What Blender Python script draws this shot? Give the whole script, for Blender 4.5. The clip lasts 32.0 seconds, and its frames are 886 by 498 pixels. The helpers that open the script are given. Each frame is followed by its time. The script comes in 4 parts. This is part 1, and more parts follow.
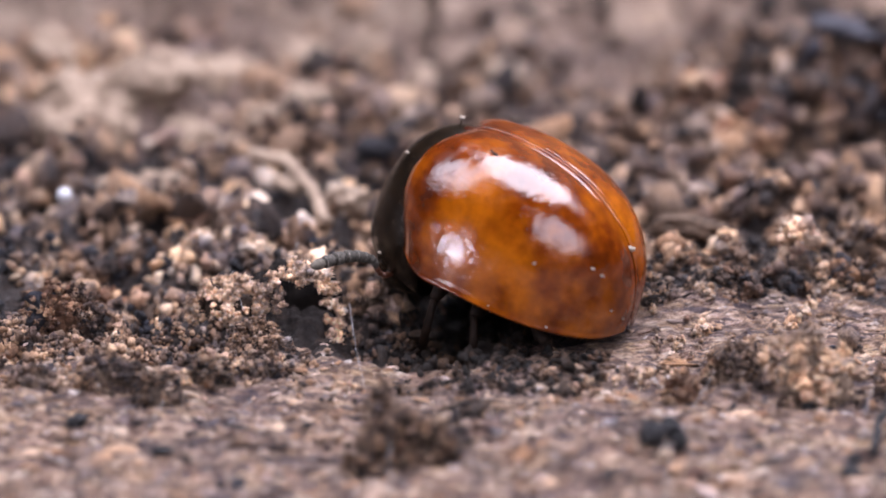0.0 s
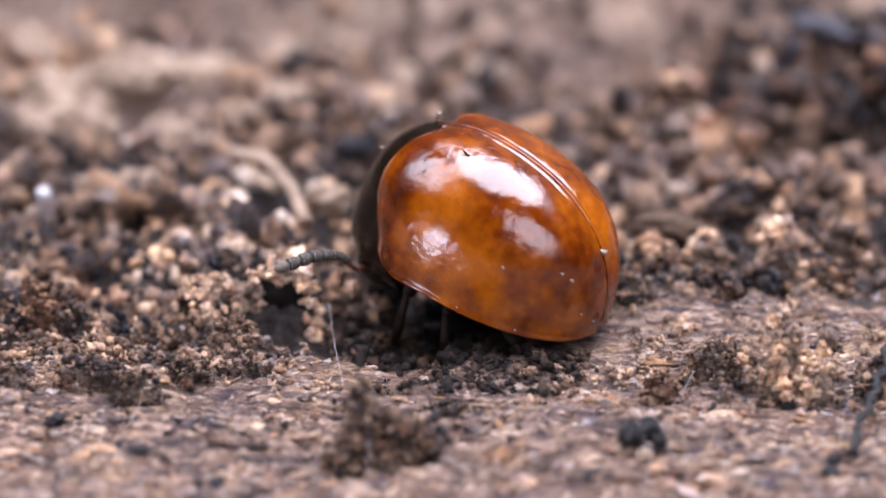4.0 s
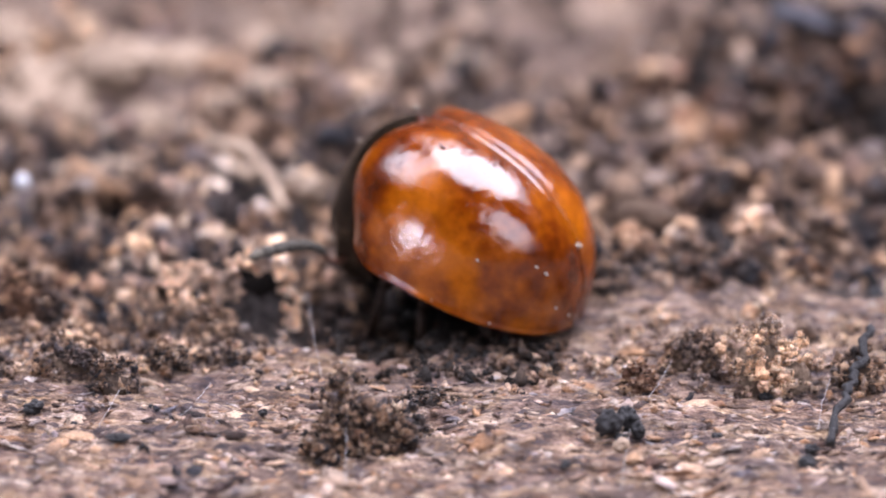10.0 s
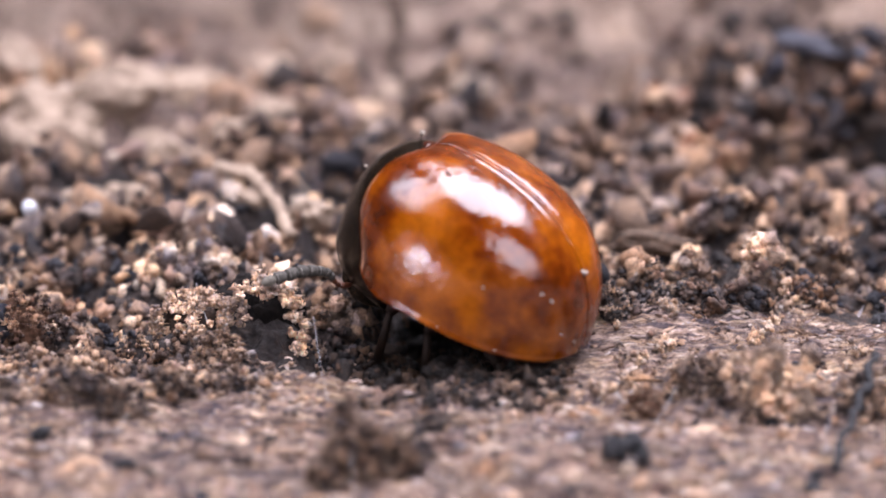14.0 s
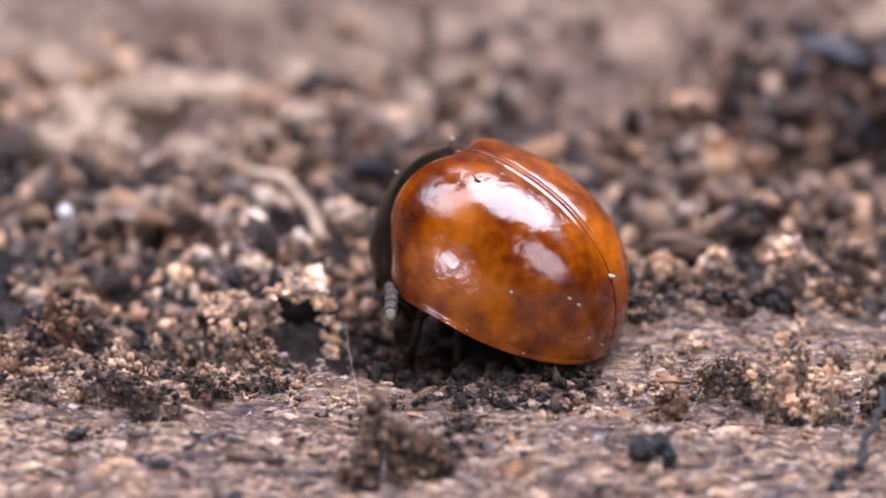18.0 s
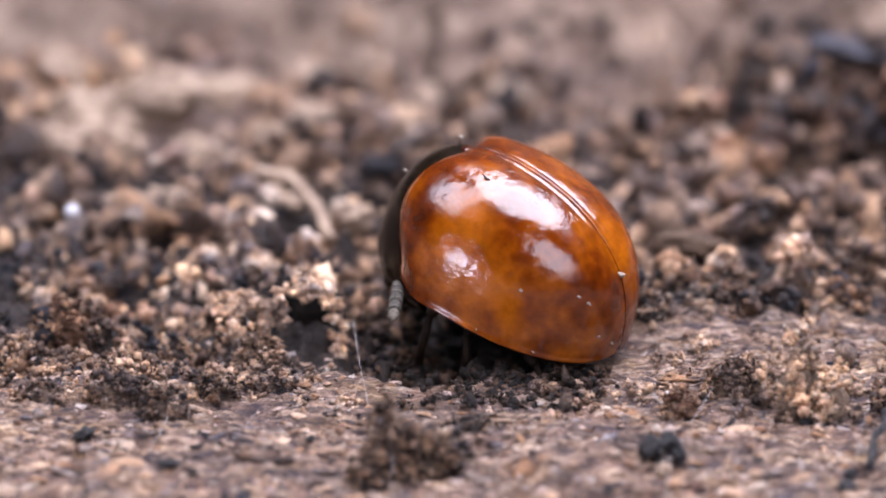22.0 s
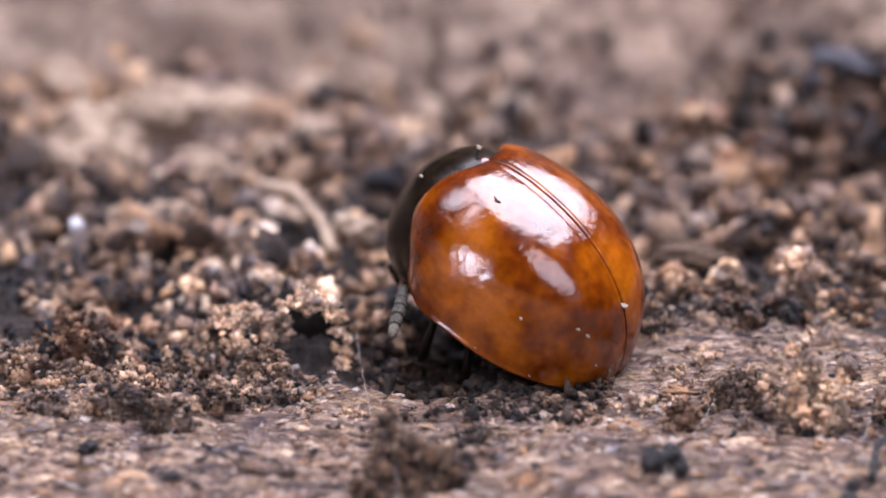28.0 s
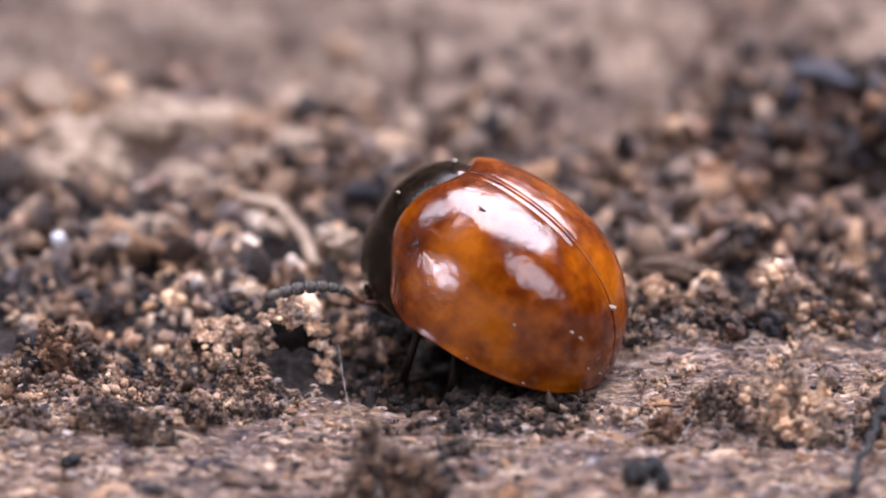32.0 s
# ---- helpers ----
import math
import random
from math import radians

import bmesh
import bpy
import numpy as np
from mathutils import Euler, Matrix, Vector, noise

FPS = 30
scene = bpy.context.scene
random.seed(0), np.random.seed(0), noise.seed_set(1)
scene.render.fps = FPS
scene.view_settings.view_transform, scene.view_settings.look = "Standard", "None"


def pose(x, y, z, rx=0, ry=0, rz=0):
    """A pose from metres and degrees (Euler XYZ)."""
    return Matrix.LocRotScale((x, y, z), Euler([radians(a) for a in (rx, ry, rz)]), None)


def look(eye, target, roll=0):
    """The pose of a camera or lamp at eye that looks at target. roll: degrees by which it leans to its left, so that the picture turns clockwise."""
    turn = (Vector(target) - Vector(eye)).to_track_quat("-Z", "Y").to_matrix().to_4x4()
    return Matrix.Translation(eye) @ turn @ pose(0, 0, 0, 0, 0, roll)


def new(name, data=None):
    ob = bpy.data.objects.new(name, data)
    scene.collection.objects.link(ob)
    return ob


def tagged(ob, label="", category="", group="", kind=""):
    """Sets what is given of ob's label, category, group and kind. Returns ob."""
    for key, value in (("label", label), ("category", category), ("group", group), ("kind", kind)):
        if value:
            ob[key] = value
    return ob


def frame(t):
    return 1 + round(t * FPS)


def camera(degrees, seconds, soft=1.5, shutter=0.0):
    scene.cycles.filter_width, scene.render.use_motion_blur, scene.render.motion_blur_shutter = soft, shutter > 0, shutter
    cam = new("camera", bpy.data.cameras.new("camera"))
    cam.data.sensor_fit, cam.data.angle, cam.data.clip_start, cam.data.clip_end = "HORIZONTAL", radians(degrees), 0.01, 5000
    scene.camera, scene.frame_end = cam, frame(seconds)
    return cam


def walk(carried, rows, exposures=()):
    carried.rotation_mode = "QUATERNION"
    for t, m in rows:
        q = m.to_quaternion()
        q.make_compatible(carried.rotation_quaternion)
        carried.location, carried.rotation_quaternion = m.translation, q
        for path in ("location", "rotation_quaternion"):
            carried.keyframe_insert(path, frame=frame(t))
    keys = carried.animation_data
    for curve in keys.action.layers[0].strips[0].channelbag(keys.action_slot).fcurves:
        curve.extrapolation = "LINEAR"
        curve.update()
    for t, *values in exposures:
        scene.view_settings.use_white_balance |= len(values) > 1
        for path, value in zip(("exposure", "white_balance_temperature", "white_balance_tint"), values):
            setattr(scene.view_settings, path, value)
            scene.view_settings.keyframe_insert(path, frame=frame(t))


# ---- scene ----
# The world is in metres; the things here are a few millimetres long, so shapes are written in millimetres.
MM = 0.001
PATH = [
    (0.0, -0.000001, -0.073410, 0.034460, 66.063, 0.568, 1.276), (0.5, -0.000000, -0.073487, 0.034494, 66.057, 0.533, 1.245),
    (1.0, -0.000000, -0.073493, 0.034497, 66.056, 0.497, 1.219), (1.5, -0.000000, -0.073476, 0.034489, 66.056, 0.456, 1.199),
    (2.0, -0.000001, -0.073466, 0.034485, 66.056, 0.434, 1.170), (2.5, -0.000001, -0.073446, 0.034476, 66.057, 0.423, 1.143),
    (3.0, -0.000002, -0.073401, 0.034456, 66.058, 0.410, 1.131), (3.5, -0.000003, -0.073309, 0.034415, 66.056, 0.413, 1.124),
    (5.5, -0.000004, -0.073248, 0.034387, 66.004, 0.113, 0.826), (6.0, -0.000004, -0.073224, 0.034377, 65.913, 0.132, 0.827),
    (6.5, -0.000004, -0.073229, 0.034379, 65.834, 0.130, 0.836), (7.0, -0.000004, -0.073233, 0.034381, 65.798, 0.111, 0.851),
    (7.5, -0.000005, -0.073212, 0.034371, 65.810, 0.090, 0.865), (8.0, -0.000004, -0.073228, 0.034378, 65.833, 0.065, 0.881),
    (8.5, -0.000004, -0.073277, 0.034400, 65.855, 0.055, 0.892), (9.0, -0.000003, -0.073293, 0.034407, 65.879, 0.062, 0.900),
    (9.5, -0.000003, -0.073304, 0.034412, 65.899, 0.070, 0.905), (10.0, -0.000002, -0.073364, 0.034439, 65.912, 0.079, 0.894),
    (10.5, -0.000001, -0.073453, 0.034479, 65.922, 0.087, 0.866), (11.0, 0.000000, -0.073507, 0.034503, 65.937, 0.079, 0.840),
    (11.5, 0.000000, -0.073511, 0.034505, 65.965, 0.049, 0.823), (12.0, 0.000000, -0.073521, 0.034509, 66.008, 0.018, 0.813),
    (12.5, 0.000001, -0.073551, 0.034523, 66.063, 0.001, 0.822), (13.0, 0.000001, -0.073557, 0.034525, 66.126, 0.000, 0.865),
    (13.5, 0.000001, -0.073542, 0.034519, 66.189, 0.036, 0.920), (14.0, 0.000001, -0.073551, 0.034523, 66.248, 0.108, 0.969),
    (14.5, 0.000001, -0.073590, 0.034540, 66.297, 0.174, 1.024), (16.5, 0.000018, -0.074614, 0.034999, 66.298, 0.266, 1.221),
    (17.0, 0.000019, -0.074640, 0.035010, 66.297, 0.287, 1.247), (17.5, 0.000019, -0.074660, 0.035019, 66.295, 0.304, 1.272),
    (18.0, 0.000019, -0.074668, 0.035023, 66.294, 0.321, 1.293), (18.5, 0.000019, -0.074660, 0.035019, 66.293, 0.336, 1.313),
    (19.0, 0.000019, -0.074638, 0.035009, 66.294, 0.357, 1.328), (19.5, 0.000018, -0.074602, 0.034993, 66.296, 0.386, 1.339),
    (20.0, 0.000017, -0.074520, 0.034957, 66.302, 0.400, 1.358), (20.5, 0.000015, -0.074392, 0.034899, 66.308, 0.401, 1.377),
    (21.0, 0.000014, -0.074330, 0.034872, 66.307, 0.403, 1.383), (21.5, 0.000014, -0.074368, 0.034888, 66.297, 0.417, 1.375),
    (22.0, 0.000015, -0.074422, 0.034913, 66.279, 0.443, 1.360), (22.5, 0.000016, -0.074464, 0.034931, 66.262, 0.454, 1.354),
    (23.0, 0.000016, -0.074488, 0.034942, 66.253, 0.462, 1.354), (23.5, 0.000016, -0.074499, 0.034947, 66.254, 0.480, 1.357),
    (24.0, 0.000017, -0.074515, 0.034954, 66.263, 0.489, 1.370), (24.5, 0.000017, -0.074522, 0.034958, 66.275, 0.492, 1.391),
    (25.0, 0.000016, -0.074508, 0.034951, 66.288, 0.492, 1.417), (25.5, 0.000016, -0.074494, 0.034945, 66.303, 0.489, 1.444),
    (27.5, 0.000018, -0.074572, 0.034980, 66.392, 0.546, 1.403), (28.0, 0.000019, -0.074660, 0.035019, 66.446, 0.525, 1.363),
    (28.5, 0.000020, -0.074696, 0.035035, 66.496, 0.517, 1.325), (29.0, 0.000020, -0.074701, 0.035038, 66.532, 0.521, 1.290),
    (29.5, 0.000020, -0.074716, 0.035044, 66.559, 0.526, 1.259), (30.0, 0.000020, -0.074736, 0.035053, 66.586, 0.519, 1.235),
    (30.5, 0.000020, -0.074751, 0.035060, 66.611, 0.499, 1.213), (31.0, 0.000021, -0.074777, 0.035072, 66.621, 0.498, 1.184),
    (31.5, 0.000021, -0.074793, 0.035079, 66.619, 0.515, 1.145), (32.0, 0.000021, -0.074785, 0.035075, 66.614, 0.521, 1.106),
]
cam = camera(11.5, 32.0, soft=1.7)
cam.data.dof.use_dof = True
cam.data.dof.aperture_fstop = 63.0
# the lens is refocused by hand on the way: the focal plane goes through this point of the wood
focus_mark = new("focus_mark", None)
cam.data.dof.focus_object = focus_mark
walk(cam, [(t, pose(x, y, z, rx, ry, rz)) for t, x, y, z, rx, ry, rz in PATH],
     exposures=[(t, -1.21 + e, 6130, 25) for t, e in ((0.0, -0.22), (5.5, -0.05), (9.0, 0.0), (14.0, 0.0), (19.0, -0.12), (28.0, -0.16), (32.0, -0.17))])


# ---- light: a dull sky, and the soft lamps whose panels shine back from the shell ----
def bearing(az, el, dist):
    a, e = radians(az), radians(el)
    return (dist * math.sin(a) * math.cos(e), dist * math.cos(a) * math.cos(e), dist * math.sin(e))


world = bpy.data.worlds.new("sky")
scene.world = world
world.use_nodes = True
wn = world.node_tree.nodes
sky = wn.new("ShaderNodeTexSky")
sky.sky_type = "NISHITA"
sky.sun_disc = False
sky.sun_elevation, sky.sun_rotation = radians(25), radians(20)
sky.dust_density, sky.air_density = 4.0, 1.0
world.node_tree.links.new(sky.outputs["Color"], wn["Background"].inputs["Color"])
wn["Background"].inputs["Strength"].default_value = 0.018

sun = new("sun", bpy.data.lights.new("sun", "SUN"))
sun.data.energy, sun.data.angle, sun.data.color = 0.2, radians(20), (1.0, 0.95, 0.88)
sun.matrix_world = look(bearing(20, 50, 1.0), (0, 0, 0))


def panel(name, az, el, dist, wide, high, watts, colour):
    lamp = new(name, bpy.data.lights.new(name, "AREA"))
    lamp.data.shape, lamp.data.size, lamp.data.size_y = "ELLIPSE", wide, high
    lamp.data.energy, lamp.data.color = watts, colour
    lamp.matrix_world = look(bearing(az, el, dist), (0, 0, 0.002))
    return lamp


panel("lamp_panel", 46, 73, 0.30, 0.25, 0.42, 8.0, (0.97, 0.97, 1.0))
panel("lamp_panel", -100, 49, 0.30, 0.09, 0.27, 1.3, (0.97, 0.97, 1.0))
panel("lamp_panel", 158, 36, 0.30, 0.24, 0.19, 1.35, (0.97, 0.97, 1.0))
panel("lamp_panel", -120, 2.8, 0.30, 0.11, 0.026, 0.5, (0.97, 0.97, 1.0))


# ---- materials ----
def shader(name, rough=0.7, spec=0.35):
    m = bpy.data.materials.new(name)
    m.use_nodes = True
    b = m.node_tree.nodes["Principled BSDF"]
    b.inputs["Roughness"].default_value = rough
    b.inputs["Specular IOR Level"].default_value = spec
    return m, m.node_tree.nodes, m.node_tree.links, b


def noise_at(n, l, scale, detail=4.0, stretch=(1, 1, 1), rough=0.6):
    """Noise with features about 1/scale millimetres wide."""
    co = n.new("ShaderNodeTexCoord")
    mp = n.new("ShaderNodeMapping")
    mp.inputs["Scale"].default_value = [1000 * s for s in stretch]
    tx = n.new("ShaderNodeTexNoise")
    tx.inputs["Scale"].default_value = scale
    tx.inputs["Detail"].default_value = detail
    tx.inputs["Roughness"].default_value = rough
    l.new(co.outputs["Object"], mp.inputs["Vector"])
    l.new(mp.outputs["Vector"], tx.inputs["Vector"])
    return tx.outputs["Fac"]


def ramp(n, l, fac, stops):
    r = n.new("ShaderNodeValToRGB")
    while len(r.color_ramp.elements) < len(stops):
        r.color_ramp.elements.new(0.5)
    for e, (p, c) in zip(r.color_ramp.elements, stops):
        e.position, e.color = p, (*c, 1)
    l.new(fac, r.inputs["Fac"])
    return r.outputs["Color"]


def mix(n, l, fac, a, b, how="MIX"):
    x = n.new("ShaderNodeMix")
    x.data_type, x.blend_type = "RGBA", how
    for s, v in ((x.inputs[0], fac), (x.inputs[6], a), (x.inputs[7], b)):
        if isinstance(v, (int, float)):
            s.default_value = v
        elif isinstance(v, tuple):
            s.default_value = (*v, 1)
        else:
            l.new(v, s)
    return x.outputs[2]


def bump(n, l, b, height, depth_mm, strength=1.0):
    k = n.new("ShaderNodeBump")
    k.inputs["Strength"].default_value = strength
    k.inputs["Distance"].default_value = depth_mm * MM
    l.new(height, k.inputs["Height"])
    l.new(k.outputs["Normal"], b.inputs["Normal"])
    return k


def wood_ground():
    m, n, l, b = shader("decayed_wood", 0.62, 0.45)
    chips = noise_at(n, l, 4.0, 8, (0.42, 1.3, 1), 0.8)
    broad = noise_at(n, l, 0.6, 5, (0.5, 1.3, 1))
    fine = noise_at(n, l, 11, 3, (0.5, 1.4, 1))
    tan = ramp(n, l, chips, [(0.35, (0.025, 0.02, 0.025)), (0.43, (0.13, 0.078, 0.056)), (0.50, (0.36, 0.235, 0.16)), (0.57, (0.68, 0.5, 0.37)), (0.65, (1.0, 0.84, 0.68))])
    dirt = ramp(n, l, broad, [(0.42, (0, 0, 0)), (0.60, (1, 1, 1))])
    c = mix(n, l, dirt, mix(n, l, 0.5, tan, (0.06, 0.05, 0.06)), tan)
    streak = noise_at(n, l, 4.5, 5, (0.3, 1.7, 1), 0.7)
    c = mix(n, l, ramp(n, l, streak, [(0.40, (0.85, 0.85, 0.85)), (0.48, (0, 0, 0))]), c, (0.06, 0.046, 0.062))
    hue = noise_at(n, l, 1.7, 4, (0.5, 1.2, 1), 0.65)
    c = mix(n, l, 0.75, c, ramp(n, l, hue, [(0.34, (0.7, 0.62, 0.7)), (0.44, (0.95, 0.9, 0.92)), (0.53, (1.0, 1.0, 1.0)), (0.62, (1.12, 1.02, 0.74)), (0.72, (1.1, 0.92, 0.9))]), "MULTIPLY")
    place = n.new("ShaderNodeSeparateXYZ")
    l.new(n.new("ShaderNodeTexCoord").outputs["Object"], place.inputs["Vector"])
    back = n.new("ShaderNodeMath")
    back.operation = "MULTIPLY_ADD"
    back.inputs[1].default_value = 2.4
    l.new(broad, back.inputs[0])
    ymm = n.new("ShaderNodeMath")
    ymm.operation = "MULTIPLY"
    ymm.inputs[1].default_value = 600.0
    slant = n.new("ShaderNodeMapRange")
    slant.inputs["From Min"].default_value, slant.inputs["From Max"].default_value = -1.5 * MM, 2.5 * MM
    slant.inputs["To Min"].default_value, slant.inputs["To Max"].default_value = 0.0, -3.0 * MM
    l.new(place.outputs["X"], slant.inputs["Value"])
    far = n.new("ShaderNodeMapRange")
    far.inputs["From Min"].default_value, far.inputs["From Max"].default_value = 7 * MM, 11 * MM
    far.inputs["To Min"].default_value, far.inputs["To Max"].default_value = 0.0, -18.0 * MM
    l.new(place.outputs["Y"], far.inputs["Value"])
    shifted, both = n.new("ShaderNodeMath"), n.new("ShaderNodeMath")
    l.new(slant.outputs["Result"], shifted.inputs[0])
    l.new(far.outputs["Result"], shifted.inputs[1])
    l.new(shifted.outputs["Value"], both.inputs[0])
    l.new(place.outputs["Y"], both.inputs[1])
    l.new(both.outputs["Value"], ymm.inputs[0])
    l.new(ymm.outputs["Value"], back.inputs[2])
    # humus soil, its tone lowered further for the shadows between crumbs
    soil = ramp(n, l, chips, [(0.35, (0.012, 0.010, 0.011)), (0.55, (0.045, 0.032, 0.027)), (0.72, (0.17, 0.115, 0.085))])
    c = mix(n, l, ramp(n, l, back.outputs["Value"], [(0.0, (0, 0, 0)), (0.9, (0, 0, 0)), (1.0, (1, 1, 1))]), c, soil)
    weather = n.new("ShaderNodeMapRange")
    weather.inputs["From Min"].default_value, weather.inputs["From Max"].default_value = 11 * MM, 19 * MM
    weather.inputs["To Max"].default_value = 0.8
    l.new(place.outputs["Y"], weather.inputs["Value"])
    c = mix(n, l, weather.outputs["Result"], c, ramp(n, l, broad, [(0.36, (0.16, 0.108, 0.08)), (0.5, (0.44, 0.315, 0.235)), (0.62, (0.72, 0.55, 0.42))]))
    c = mix(n, l, 0.45, c, ramp(n, l, fine, [(0.32, (0.06, 0.055, 0.065)), (0.48, (0.5, 0.48, 0.47)), (0.68, (1.0, 0.97, 0.9))]), "MULTIPLY")
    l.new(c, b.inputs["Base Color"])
    l.new(ramp(n, l, fine, [(0.35, (0.85, 0.85, 0.85)), (0.66, (0.32, 0.32, 0.32))]), b.inputs["Roughness"])
    bump(n, l, b, noise_at(n, l, 9, 6, (0.5, 1.3, 1), 0.75), 0.15, 1.0)
    return m


# pinkish, golden, rusty, plain and slate grains
HUES = [(0.0, (0.58, 0.53, 0.56)), (0.25, (0.60, 0.54, 0.46)), (0.5, (0.61, 0.52, 0.43)), (0.75, (0.57, 0.56, 0.54)), (1.0, (0.46, 0.49, 0.56))]


def crumb_material(name, stops, by_island, rough=0.7, fine=1.0, gain=1.0):
    """Crumbs whose colour changes from grain to grain."""
    m, n, l, b = shader(name, rough, 0.45)
    if by_island:
        f = n.new("ShaderNodeNewGeometry").outputs["Random Per Island"]
    else:
        f = n.new("ShaderNodeObjectInfo").outputs["Random"]
    c = ramp(n, l, f, stops)
    many, other = n.new("ShaderNodeMath"), n.new("ShaderNodeMath")
    many.operation, other.operation = "MULTIPLY", "FRACT"
    many.inputs[1].default_value = 17.3
    l.new(f, many.inputs[0])
    l.new(many.outputs["Value"], other.inputs[0])
    c = mix(n, l, 1.0, c, ramp(n, l, other.outputs["Value"], [(p, [gain * v for v in h]) for p, h in HUES]), "MULTIPLY")
    spots = noise_at(n, l, 20 * fine, 5, rough=0.7)
    c = mix(n, l, 0.85, c, ramp(n, l, spots, [(0.34, (0.28, 0.25, 0.25)), (0.48, (0.92, 0.9, 0.88)), (0.66, (1.35, 1.32, 1.28))]), "MULTIPLY")
    # broad noise puts dark bluish gaps and warm pale tips into the grain colour
    place, gap_noise = n.new("ShaderNodeVectorMath"), n.new("ShaderNodeTexNoise")
    place.operation = "SCALE"
    place.inputs["Scale"].default_value = 1000.0
    gap_noise.inputs["Scale"].default_value, gap_noise.inputs["Detail"].default_value = 1.15, 3.0
    l.new(n.new("ShaderNodeNewGeometry").outputs["Position"], place.inputs[0])
    l.new(place.outputs["Vector"], gap_noise.inputs["Vector"])
    c = mix(n, l, 1.0, c, ramp(n, l, gap_noise.outputs["Fac"], [(0.36, (0.30, 0.31, 0.40)), (0.47, (0.92, 0.9, 0.9)), (0.6, (1.55, 1.47, 1.36))]), "MULTIPLY")
    l.new(c, b.inputs["Base Color"])
    bump(n, l, b, noise_at(n, l, 26 * fine, 5, rough=0.7), 0.09 if by_island else 0.028, 1.0)
    return m


DARK, BROWN, RUST = (0.015, 0.019, 0.036), (0.125, 0.075, 0.05), (0.33, 0.15, 0.075)
TAN, PALE, CREAM = (0.38, 0.25, 0.165), (0.60, 0.44, 0.32), (0.82, 0.69, 0.57)
MIXED = [(0.0, DARK), (0.22, (0.05, 0.037, 0.03)), (0.36, BROWN), (0.55, TAN), (0.8, PALE), (0.97, CREAM)]
LIGHT = [(0.0, (0.04, 0.03, 0.027)), (0.22, (0.18, 0.115, 0.08)), (0.55, (0.44, 0.31, 0.22)), (0.93, (0.72, 0.555, 0.43))]
GREY = [(0.0, (0.012, 0.013, 0.019)), (0.25, (0.05, 0.046, 0.05)), (0.5, (0.2, 0.165, 0.145)), (0.8, PALE), (0.97, CREAM)]
DUSKY = [(0.0, DARK), (0.4, (0.05, 0.035, 0.028)), (0.7, (0.14, 0.085, 0.055)), (0.95, (0.32, 0.21, 0.14))]
FLUFF = [(0.0, (0.26, 0.18, 0.13)), (0.15, (0.56, 0.41, 0.31)), (0.55, (0.72, 0.56, 0.42)), (0.9, (0.82, 0.69, 0.55))]
REDDISH = [(0.0, (0.07, 0.04, 0.027)), (0.3, (0.21, 0.108, 0.066)), (0.65, (0.4, 0.255, 0.165)), (0.95, (0.6, 0.46, 0.34))]
WOOD = wood_ground()
CRUMBS = crumb_material("mixed_crumbs", MIXED, True)
CHIPS = crumb_material("wood_chips", [(0.0, (0.06, 0.045, 0.05)), (0.14, (0.22, 0.14, 0.11)), (0.34, (0.52, 0.34, 0.22)), (0.58, (0.76, 0.6, 0.5)), (0.9, (0.95, 0.86, 0.8))], True, 0.42)
PALE_CRUMBS = crumb_material("pale_crumbs", LIGHT, True)
# humus black, taken darker and bluer to deepen the shadows between crumbs
HUMUS = crumb_material("black_humus", [(0.0, (0.012, 0.017, 0.034)), (0.6, (0.034, 0.037, 0.054)), (0.95, (0.085, 0.057, 0.042))], True, 0.5)
GRAIN = {"mixed": crumb_material("mixed_grain", MIXED, False, 0.7, 0.12), "light": crumb_material("light_grain", LIGHT, False, 0.7, 0.12),
         "grey": crumb_material("grey_grain", GREY, False, 0.45, 0.12), "dusky": crumb_material("dusky_grain", DUSKY, False, 0.7, 0.12), "red": crumb_material("reddish_grain", REDDISH, False, 0.7, 0.12), "pale": crumb_material("fluffy_grain", FLUFF, False, 0.75, 0.12, 1.3), "cream": crumb_material("cream_grain", FLUFF, False, 0.75, 0.12, 1.8)}
FLUFFY = crumb_material("fluffy_crumbs", FLUFF, True, 0.75, 1.0, 1.35)
FUZZ = {"cream": crumb_material("cream_fuzz", FLUFF, True, 0.75, 1.0, 1.9), "mixed": CRUMBS, "light": PALE_CRUMBS, "pale": FLUFFY, "grey": crumb_material("grey_fuzz", GREY, True, 0.4),
        "red": crumb_material("rusty_fuzz", REDDISH, True), "dusky": crumb_material("dusky_fuzz", DUSKY, True)}


def plain(name, dark, light, scale, rough=0.5, spec=0.5, depth=0.03, stretch=(1, 1, 1)):
    m, n, l, b = shader(name, rough, spec)
    l.new(ramp(n, l, noise_at(n, l, scale, 5, stretch), [(0.3, [0.64 * v for v in dark]), (0.7, [0.64 * v for v in light])]), b.inputs["Base Color"])
    bump(n, l, b, noise_at(n, l, scale * 3, 4, stretch), depth, 0.7)
    return m


